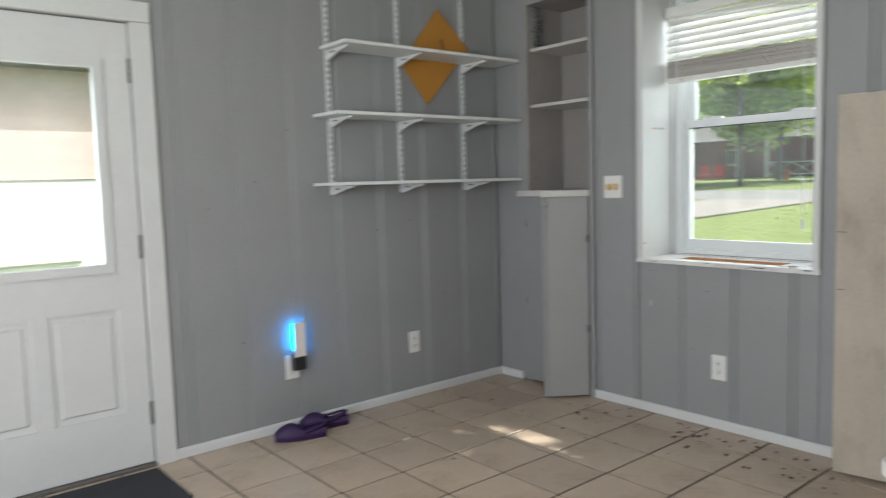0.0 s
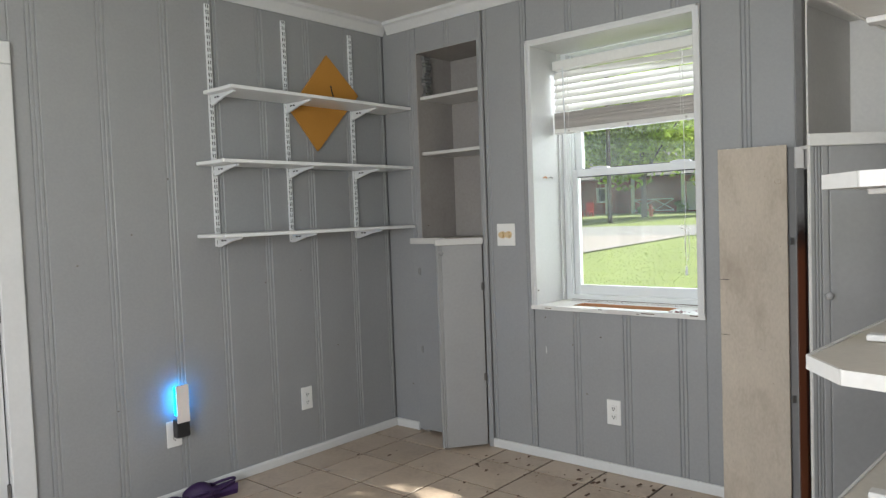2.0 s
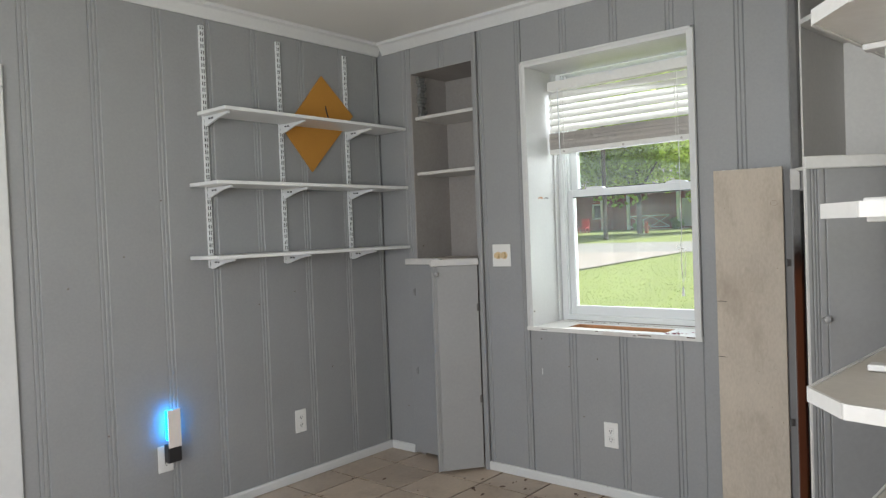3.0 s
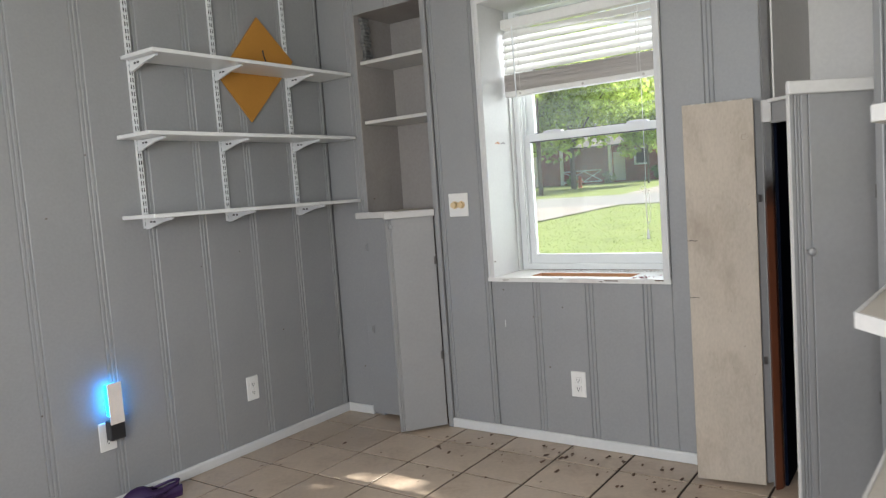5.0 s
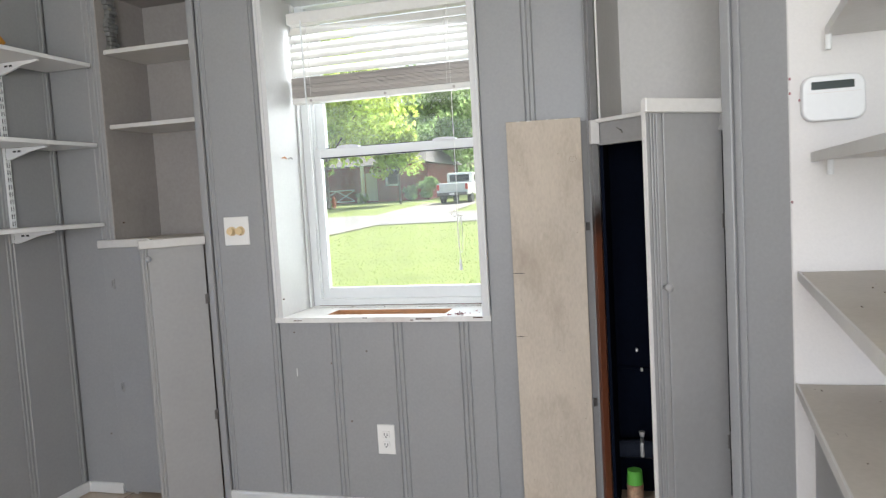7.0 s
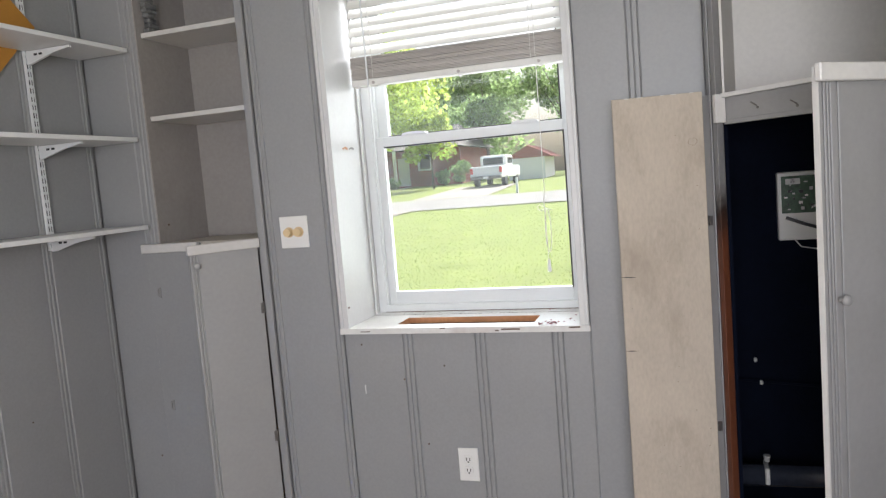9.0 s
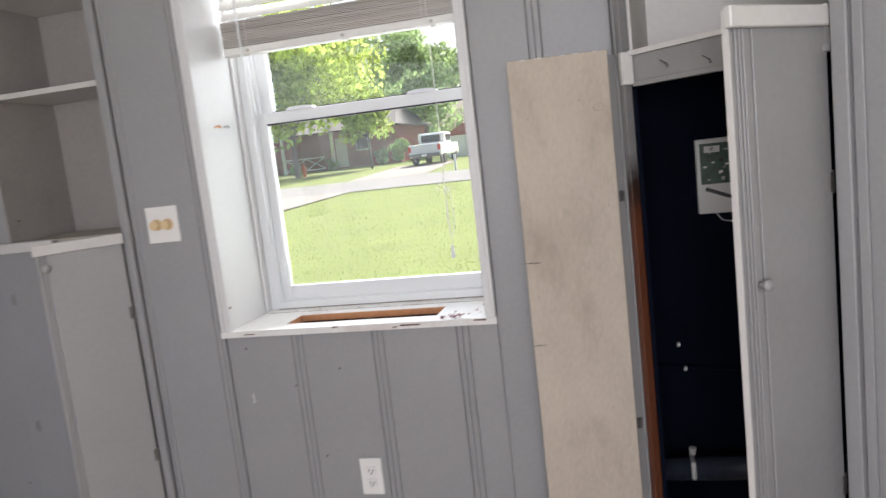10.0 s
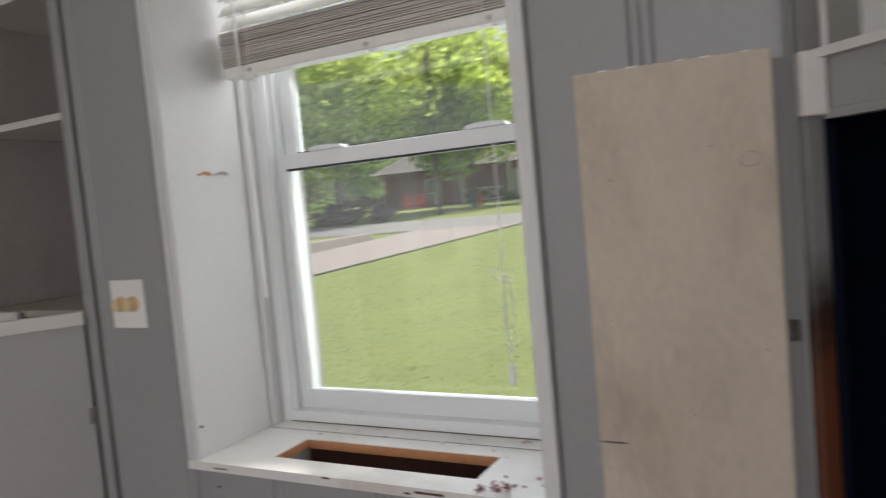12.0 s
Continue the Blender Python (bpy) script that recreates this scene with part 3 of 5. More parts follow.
# ochre square
sq = thing("felt_square", (3.06, NY - 0.004, 1.8), "ochre yellow felt square hung cornerwise on the wall behind shelves", "wall decoration")
AT = (3.06, NY - 0.004, 1.8)
bm = bmesh.new()
pts = [(3.115, 2.378), (3.36, 2.16), (3.02, 1.80), (2.825, 2.03)]
c0 = [bm.verts.new((x, NY - 0.016, z)) for x, z in pts]
c1 = [bm.verts.new((x, NY - 0.004, z)) for x, z in pts]
bm.faces.new(c0), bm.faces.new(c1[::-1])
for i in range(4):
    bm.faces.new((c0[i], c0[(i + 1) % 4], c1[(i + 1) % 4], c1[i]))
part("felt", under(0, bm, AT), YELLOW, sq)
arc = [(3.135, 2.20), (3.14, 2.17), (3.15, 2.14), (3.165, 2.115), (3.18, 2.10)]
part("stitched_mark", under(0, tube([(x, NY - 0.018, z) for x, z in arc], 0.004), AT), BLACK, sq)


def outlet(y_or_x, z, wallname, sockets=True):
    """A duplex outlet; built facing -y, turned for the east wall."""
    if wallname == "north":
        ob = thing("wall_outlet", (y_or_x, NY, z), "white duplex outlet on the gray panelled wall", "outlet", "wall outlets")
    else:
        ob = thing("wall_outlet", (EX, y_or_x, z), "white duplex outlet below the window on the gray wall", "outlet", "wall outlets", -90)
    part("cover_plate", box(-0.04, 0.04, -0.006, 0.0, -0.066, 0.066, 0.0025), PLATE, ob)
    for s in (-0.022, 0.022):
        so = part("socket", box(-0.017, 0.017, -0.009, -0.006, s - 0.015, s + 0.015, 0.002), PLATE, ob)
        bm = bmesh.new()
        box(-0.008, -0.005, -0.0098, -0.0088, s - 0.004, s + 0.007, bm=bm)
        box(0.005, 0.008, -0.0098, -0.0088, s - 0.004, s + 0.006, bm=bm)
        box(-0.003, 0.003, -0.0098, -0.0088, s - 0.012, s - 0.007, bm=bm)
        part("slot", bm, BLACK, so)
    part("screw", rod((0, -0.008, 0), (0, -0.006, 0), 0.004), METALW, ob)
    return ob


outlet(2.86, 0.345, "north")
outlet(2.02, 0.345, "north")
outlet(2.262, 0.325, "east")

# dimmer plate
sw = thing("dimmer_switch", (EX, 2.918, 1.265), "square white plate with two ivory dimmer knobs beside the window", "switch", turn=-90)
part("cover_plate", box(-0.063, 0.063, -0.006, 0, -0.064, 0.064, 0.0025), PLATE, sw)
for x in (-0.022, 0.022):
    bm = rod((x, -0.010, 0), (x, -0.006, 0), 0.021, seg=20)
    rod((x, -0.028, 0), (x, -0.010, 0), 0.016, bm, 20, 0.018)
    part("knob", bm, IVORY, sw, "yellowed ivory rotary knob")

# night light
nl = thing("night_light", (2.045, NY - 0.01, 0.33), "plug-in night light glowing blue behind a brushed metal face", "lamp")
part("base", box(-0.036, 0.036, -0.045, -0.002, 0.0, 0.09, 0.004), BLACK, nl)
part("face", box(-0.034, 0.034, -0.05, -0.044, 0.075, 0.262, 0.002), NICKEL, nl)
bm = bmesh.new()
for a in ((-0.024, -0.019, 0.11, 0.252), (0.019, 0.024, 0.11, 0.252), (-0.019, 0.019, 0.247, 0.252)):
    box(a[0], a[1], -0.026, -0.004, a[2], a[3], bm=bm)
part("light_guide", bm, BLUE, nl, "blue glowing edge")

# ---- corner niche and its doors ----
for z in (2.145, 1.795):
    ob = tagged(part("niche_shelf", box(EX + 0.03, 3.95, 3.086, 3.574, z - 0.02, z, 0.001), EDGEW), "white edged shelf board in the wall niche", "shelf", "niche shelves")
tagged(part("niche_base_shelf", box(EX + 0.002, 3.95, 3.086, 3.574, 1.232, 1.25, 0.001), SHELFW), "worn white shelf at the foot of the niche", "shelf")
bm = bmesh.new()
for i in range(12):
    z = 2.15 + i * 0.021
    box(3.66 + 0.008 * math.sin(i), 3.72 + 0.012 * math.sin(i * 1.7), 3.545, 3.574, z, z + 0.02, 0.004, bm)
tagged(part("patterned_liner", bm, FABRIC), "crumpled gray patterned shelf liner in the niche", "shelf liner", kind="stuff")
bm = bmesh.new()
box(EX - 0.014, EX + 0.002, 3.05, 3.083, 0.0, 2.57, 0.003, bm)
part("trim_niche", bm, GRAY, kind="structure")


def leaf(name, hinge, ang, w, z0, z1, label, grooves, trim, front, knob=None, t=0.02, hinges=True, edge=None):
    """A cupboard leaf from its hinge at a plan point; it runs along the angle and its seen side faces left of that."""
    ob = thing(name, (*hinge, z0), label, "cabinet door", turn=ang)
    bm = bmesh.new()
    h = z1 - z0
    xs = [0.0]
    for g in sorted(grooves):
        xs += [g - 0.0025, g + 0.0025]
    xs.append(w)
    for i in range(0, len(xs), 2):
        box(xs[i], xs[i + 1], t - 0.006, t, 0, h, 0.0015, bm)
    box(0, w, 0, t - 0.006, 0, h, bm=bm)
    part("panel", bm, front, ob)
    if edge:
        part("edge_strip", box(w, w + 0.004, -0.002, t + 0.002, 0, h), edge, ob, "white painted edge")
    if trim:
        part("top_trim", box(-0.004, w + 0.012, t, t + 0.018, h - trim + 0.006, h + 0.006, 0.003), EDGEW, ob, "chipped white trim strip")
    if hinges:
        for z in (h * 0.33, h * 0.77):
            bm = rod((-0.006, t * 0.5, z - 0.025), (-0.006, t * 0.5, z + 0.025), 0.006)
            box(-0.004, 0.012, t, t + 0.003, z - 0.022, z + 0.022, 0.001, bm)
            part("hinge", bm, BRONZE, ob, "small steel hinge")
    if knob:
        bm = rod((knob[0], t, knob[1] - z0), (knob[0], t + 0.014, knob[1] - z0), 0.007, seg=12)
        ball((knob[0], t + 0.02, knob[1] - z0), 0.014, 0.01, 0.014, bm)
        part("knob", bm, front, ob, smooth=True)
    return ob


def plan_angle(a, b):
    return math.degrees(math.atan2(b[1] - a[1], b[0] - a[0]))


# niche doors: one ajar in a lighter gray, one shut
leaf("niche_door", (3.600, 3.099), plan_angle((3.606, 3.085), (3.373, 3.256)), 0.275, 0.015, 1.246, "gray painted narrow cupboard door standing ajar under the niche", (0.25, 0.262), 0.038, GRAYL, (0.255, 1.17), t=0.018)
leaf("niche_door", (3.612, 3.37), 90, 0.272, 0.02, 1.246, "gray painted narrow cupboard door shut in the wall corner", (), 0.038, GRAY, t=0.018, hinges=False)

for z in (0.54, 1.04):
    bm = box(3.5885, 3.5935, 3.585, 3.594, z - 0.024, z + 0.024, 0.001)
    box(3.5885, 3.5935, 3.597, 3.604, z - 0.018, z + 0.018, 0.001, bm)
    for dz in (-0.012, 0.0, 0.014):
        box(3.5875, 3.589, 3.583, 3.588 + abs(dz), z + dz - 0.0015, z + dz + 0.0015, bm=bm)
    tagged(part("hinge_scar", bm, GRAYD), "painted-over hinge on the shut niche door", "hinge", "painted hinges")
# ---- diagonal closet ----
part("closet_frame", prism([(EX - 0.001, 1.3405), (EX - 0.001, 1.3365), (3.521, 1.3355), (3.498, 1.3325), (3.499, 1.337), (3.521, 1.340)], 0.0, 2.57, bevel=0.001), GRAY, kind="structure")
part("closet_stile", dprism(OPEN1 + 0.004, 0.602, 0.0, 0.012, 0.0, 2.57, bevel=0.003), GRAY, kind="structure")
part("closet_stile", dprism(0.608, 0.630, -0.002, 0.005, 0.0, 2.57, bevel=0.002), GRAY, kind="structure")


def stud_material():
    """Gray paint above, worn through grime to bare wood below about 1.25 m."""
    m = mat("worn_stud", (0.29, 0.286, 0.28), 0.55, var=0.12, scale=6)
    nd, ln = m.node_tree.nodes, m.node_tree.links
    b = nd["Principled BSDF"]
    paint = b.inputs["Base Color"].links[0].from_socket
    co, sep, no = nd.new("ShaderNodeTexCoord"), nd.new("ShaderNodeSeparateXYZ"), nd.new("ShaderNodeTexNoise")
    no.inputs["Scale"].default_value, no.inputs["Detail"].default_value = 22, 6
    ad, rp, wd = nd.new("ShaderNodeMath"), nd.new("ShaderNodeValToRGB"), nd.new("ShaderNodeMix")
    ad.operation, ad.inputs[1].default_value = "MULTIPLY_ADD", 0.14
    ln.new(co.outputs["Object"], sep.inputs[0]), ln.new(co.outputs["Object"], no.inputs["Vector"])
    ln.new(no.outputs[0], ad.inputs[0]), ln.new(sep.outputs[2], ad.inputs[2])
    mr = nd.new("ShaderNodeMapRange")
    mr.inputs["From Min"].default_value, mr.inputs["From Max"].default_value = 1.2, 1.48
    ln.new(ad.outputs[0], mr.inputs["Value"])
    ln.new(mr.outputs[0], rp.inputs[0])
    e = rp.color_ramp.elements
    e[0].position, e[0].color = 0.0, (0.16, 0.05, 0.022, 1)
    e[1].position, e[1].color = 0.45, (0.035, 0.02, 0.015, 1)
    fade = nd.new("ShaderNodeMapRange")
    fade.inputs["From Min"].default_value, fade.inputs["From Max"].default_value = 0.45, 0.8
    ln.new(mr.outputs[0], fade.inputs["Value"])
    wd.data_type = "RGBA"
    ln.new(fade.outputs[0], wd.inputs["Factor"]), ln.new(rp.outputs[0], wd.inputs["A"]), ln.new(paint, wd.inputs["B"])
    ln.new(wd.outputs["Result"], b.inputs["Base Color"])
    return m


part("closet_stud", prism([(3.52, 1.334), (3.49, 1.330), (3.463, 1.320), (3.492, 1.300), (3.52, 1.2975)], 0.0, 2.6, bevel=0.001), stud_material(), kind="structure")
tagged(part("closet_ledge", dprism(0.004, OPEN1 - 0.002, -0.03, 0.012, 1.607, 1.62), EDGEW), "white painted thin ledge above the closet opening", "ledge")
header = tagged(part("closet_header", dprism(0.004, OPEN1 - 0.002, -0.028, -0.006, 1.524, 1.6065), GRAYD), "gray board across the head of the closet opening", "board")
part("bead", dprism(0.004, OPEN1 - 0.002, -0.0058, 0.0, 1.524, 1.538, bevel=0.001), GRAYD, header)
for s_, z in ((0.1216, 1.568), (0.2546, 1.556)):
    bm = rod((*dpt(s_, -0.006), z), (*dpt(s_ + 0.005, 0.006), z + 0.002), 0.002, seg=8)
    rod((*dpt(s_ + 0.005, 0.006), z + 0.002), (*dpt(s_ - 0.009, 0.008), z + 0.011), 0.002, bm, 8)
    rod((*dpt(s_ + 0.003, -0.0062), z - 0.006), (*dpt(s_ + 0.003, -0.004), z - 0.006), 0.004, bm, 8)
    tagged(part("bent_nail", bm, BRONZE), "small bent nail in the gray header board", "nail", "header nails")
tagged(part("catch_block", prism([(3.452, 1.322), (3.468, 1.292), (3.484, 1.300), (3.468, 1.3308)], 1.53, 1.618, bevel=0.002), EDGEW), "small white wooden block on the closet frame", "block")
part("niche_floor", prism([dpt(0.01, -0.029), dpt(OPEN1, -0.029), (3.07, 0.37), (3.97, 0.37), (3.97, 1.222), (3.53, 1.284)], 1.596, 1.6065), EDGEW, kind="structure")
tagged(part("closet_shelf", prism([dpt(0.03, -0.01), dpt(OPEN1, -0.01), (3.07, 0.37), (3.97, 0.37), (3.97, 1.222), (3.53, 1.284)], 2.205, 2.225), EDGEW), "white shelf high inside the corner closet", "shelf")

HINGE_R = (3.109, 0.912)
leaf("closet_door", HINGE_R, plan_angle(HINGE_R, (2.902, 1.137)), 0.306, 0.02, 1.612, "tall narrow gray closet door with beading standing open", (0.268, 0.278, 0.290, 0.241), 0.042, GRAYD, (0.255, 1.065), t=0.010, edge=EDGEW)
raw = leaf("closet_door", (3.484, 1.362), plan_angle((3.479, 1.354), (3.437, 1.64)), 0.276, 0.015, 1.632, "tall narrow closet door folded back, its raw blotchy inner face showing", (), 0.0, RAW, hinges=False)
for x, z, w in ((0.262, 1.045, 0.04), (0.245, 1.044, 0.03), (0.258, 0.80, 0.045)):
    bm = bmesh.new()
    vs = [bm.verts.new(p) for p in ((x - w / 2, 0.0204, z), (x, 0.0204, z + 0.0022), (x + w / 2, 0.0204, z + 0.0008), (x, 0.0204, z - 0.001))]
    bm.faces.new(vs)
    part("split", bm, BLACK, raw, "dark split in the wood")
rr = random.Random(12)
bm = bmesh.new()
for k in range(22):
    x, z, w = rr.uniform(0.02, 0.255), rr.uniform(0.15, 1.58), rr.uniform(0.0005, 0.0015)
    vs = [bm.verts.new((x + w * math.cos(a) * rr.uniform(0.6, 1.6), 0.0204, z + w * math.sin(a) * rr.uniform(0.5, 1.1))) for a in (0, 1.05, 2.1, 3.14, 4.2, 5.2)]
    bm.faces.new(vs)
part("pit", bm, DEBRIS, raw, "small dark pits and specks in the raw wood")
bm = bmesh.new()
for k in range(5):
    x = 0.02 + 0.052 * k + rr.uniform(-0.008, 0.008)
    box(x, x + rr.uniform(0.006, 0.022), 0.0185, 0.0207, 1.6165 - rr.uniform(0.0005, 0.002), 1.6172, bm=bm)
part("chipped_edge", bm, EDGEW, raw, "chipped white paint along the door's top edge")
bm = bmesh.new()
for k in range(16):
    a, b = k * math.pi / 8, (k + 1) * math.pi / 8
    vs = [bm.verts.new((0.035 + math.cos(t) * r, 0.0204, 1.465 + math.sin(t) * r * 0.8)) for t, r in ((a, 0.014), (b, 0.014), (b, 0.0133), (a, 0.0133))]
    bm.faces.new(vs)
part("knot", bm, DEBRIS, raw, "faint round knot in the wood")
bm = bmesh.new()
prism([(3.492, 1.360), (3.516, 1.334), (3.528, 1.344), (3.505, 1.371)], 0.015, 1.62, bm)
tagged(part("trim_strip", bm, GRAYD, kind="structure"))
for z in (0.52, 1.20):
    tagged(part("strip_hinge", prism([(3.488, 1.352), (3.497, 1.343), (3.502, 1.350), (3.495, 1.3575)], z + 0.01, z + 0.04), BRONZE), "small painted steel hinge on the closet frame", "hinge", "closet hinges")


# ---- closet contents ----
pb = thing("control_box", (3.974, 0.875, 1.10), "pale plastic box with bare circuit boards on the dark closet wall", "control panel")
part("back_plate", box(-0.04, 0.0, 0, 0.225, 0, 0.25, 0.004), PLATE, pb)
bmx = box(-0.046, -0.041, 0.015, 0.212, 0.10, 0.235)
pbd = part("circuit_board", bmx, PCB, pb, "green circuit board")
for k in range(44):
    yy, zz = random.uniform(0.025, 0.195), random.uniform(0.11, 0.222)
    part("chip", box(-0.052, -0.0465, yy, yy + random.uniform(0.003, 0.014), zz, zz + random.uniform(0.003, 0.012)), random.choice([BLACK, PLATE, STEEL, BLACK]), pbd)
part("label_plate", box(-0.052, -0.0465, 0.15, 0.198, 0.205, 0.226), PLATE, pb)
part("ribbon_cable", tube([(-0.05, 0.2, 0.085), (-0.055, 0.14, 0.06), (-0.05, 0.03, 0.02)], 0.006), BLACK, pb)
part("wire", tube([(-0.03, 0.17, 0.0), (-0.035, 0.15, -0.025), (-0.035, 0.1, -0.035), (-0.03, 0.02, -0.03)], 0.002), PLATE, pb)
pipe = thing("closet_pipe", (3.87, 0.4, 0.25), "dark pipe running low across the closet with a bright clamp", "pipe")
part("tube", rod((-0.03, 0.0, 0), (-0.06, 0.88, 0.0), 0.04, seg=18), PIPEM, pipe, smooth=True)
part("clamp", box(-0.104, -0.02, 0.778, 0.794, -0.02, 0.043, 0.004), STEEL, pipe)
part("tap", rod((-0.08, 0.785, 0.062), (-0.08, 0.785, 0.085), 0.009, seg=14, r2=0.013), STEEL, pipe)
cable = thing("closet_cable", (3.96, 0.4, 0.5), "dark cable sagging across the closet wall", "cable")
part("run", tube([(0, 0.0, -0.04), (-0.01, 0.3, 0.02), (-0.01, 0.6, 0.05), (0, 0.88, 0.07)], 0.007), DARK, cable)
for yy, zz in ((0.772, 0.052), (0.79, 0.14)):
    part("clip", box(-0.02, -0.0, yy, yy + 0.012, zz, zz + 0.016, 0.003), STEEL, cable)
can = thing("spray_can", (3.555, 1.215, 0.0), "printed spray can with a green cap on the closet floor", "spray can")
part("can_body", rod((0, 0, 0.0), (0, 0, 0.205), 0.032, seg=24), CAN, can, smooth=False)
part("cap", rod((0, 0, 0.2055), (0, 0, 0.26), 0.031, seg=24, r2=0.028), GREENP, can, "bright green plastic cap")

# ---- shelf unit at the wall's end ----
unit = thing("open_shelf_unit", (2.0, 0.45, 0.0), "white open shelf unit with chamfered ends and slim posts, paint worn", "shelf unit")
AT = (2.0, 0.45, 0.0)
for z, xt in ((0.785, 1.62), (1.105, 1.63), (1.432, 1.63), (1.765, 1.60)):
    f = {0.785: 0.74, 1.105: 0.73, 1.432: 0.69, 1.765: 0.65}[z]
    k = 0.83 if z < 1.3 else 0.80
    pts = [(2.913, f), (xt, k), (xt - 0.10, k - 0.075), (xt - 0.125, k - 0.2), (xt - 0.125, 0.05), (2.913, 0.05)]
    part("shelf", under(0, prism(pts, z - 0.022, z - 0.002), AT), SHELFW if z < 1.3 else EDGEW, unit, "worn white-painted shelf board")
    bm = bmesh.new()
    for a, b in zip(pts[:5], pts[1:5]):
        a, b = Vector(a), Vector(b)
        d = (b - a).normalized()
        o = Vector((-d.y, d.x)) * -0.006
        q = [a, b, b + o, a + o]
        prism([tuple(v) for v in q], z - 0.025, z + 0.001, bm)
    part("edge_band", under(0, bm, AT), EDGEW, unit, "white edge strip, chipped")
part("base_panel", under(0, prism([(2.91, 0.70), (1.76, 0.775), (1.665, 0.70), (1.64, 0.06), (2.91, 0.06)], 0.0, 0.7625), AT), GRAY, unit, "gray painted base below the lowest shelf")
for z0_, z1_ in ((0.786, 1.082), (1.106, 1.409), (1.433, 1.742)):
    part("post", under(0, rod((1.85, 0.724, z0_), (1.85, 0.724, z1_), 0.0105, seg=16), AT), EDGEW, unit, smooth=False)
    if z0_:
        part("post_foot", under(0, box(1.832, 1.868, 0.12, 0.775, z0_ - 0.001, z0_ + 0.012, 0.002), AT), EDGEW, unit)
    part("post_head", under(0, box(1.832, 1.868, 0.12, 0.77, z1_ - 0.012, z1_, 0.002), AT), EDGEW, unit)
for z in (1.09 + 0.32, 1.742):
    part("shelf_peg", under(0, rod((2.88, 0.655, z - 0.04), (2.88, 0.655, z), 0.008), AT), METALW, unit)
for k, (x, y, z) in enumerate(((2.55, 0.775, 0.779), (2.42, 0.785, 0.779), (2.66, 0.765, 0.779), (2.3, 0.79, 0.779), (1.9, 0.80, 1.10), (2.2, 0.79, 1.10))):
    part("chip", under(0, box(x - 0.006, x + 0.005, y - 0.014, y - 0.009, z + 0.0005, z + 0.0016, 0.0003), AT), DEBRIS, unit, "dark chip where the paint has flaked")

for y, z in ((0.744, 1.60), (0.744, 1.64), (0.744, 1.30), (0.72, 1.58)):
    tagged(part("paint_chip", prism([(2.9225, y - 0.003), (2.9238, y - 0.003), (2.9238, y + 0.002), (2.9225, y + 0.003)], z - 0.005, z + 0.002, bevel=0.0004), PETAL), "small reddish paint chip at the white wall corner", "paint chip")
tagged(part("white_scrap", box(2.33, 2.375, 3.28, 3.295, 0.001, 0.006, 0.001), PLATE), "small white scrap lying on the tiles", "scrap")
# keypad
kp = thing("wall_keypad", (2.914, 0.642, 1.515), "white rounded wall keypad with a dark display", "keypad", turn=-90)


def rounded(w, h, r, y0_, y1_, z):
    """A rounded upright plate, w by h, from y0_ to y1_."""
    bm = bmesh.new()
    pts = []
    for cx, cz, a0 in ((w / 2 - r, h / 2 - r, 0), (-w / 2 + r, h / 2 - r, 90), (-w / 2 + r, -h / 2 + r, 180), (w / 2 - r, -h / 2 + r, 270)):
        pts += [(cx + r * math.cos(radians(a0 + k * 18)), cz + r * math.sin(radians(a0 + k * 18)) + z) for k in range(6)]
    rings = [[bm.verts.new((x * f, y, z + (q - z) * f)) for x, q in pts] for y, f in ((y1_, 1), (y0_ + 0.006, 1), (y0_ + 0.001, 0.97), (y0_, 0.93))]
    n = len(pts)
    for a, b in zip(rings, rings[1:]):
        for k in range(n):
            bm.faces.new((a[k], a[(k + 1) % n], b[(k + 1) % n], b[k]))
    bm.faces.new(rings[0]), bm.faces.new(rings[-1][::-1])
    return bm


part("housing", rounded(0.155, 0.12, 0.028, -0.025, 0, 0.061), METALW, kp)
part("display", box(-0.055, 0.05, -0.0265, -0.0248, 0.084, 0.105, 0.0), LCD, kp)
part("flap_line", box(-0.066, 0.066, -0.0256, -0.0245, 0.074, 0.0755), GRAYW, kp)

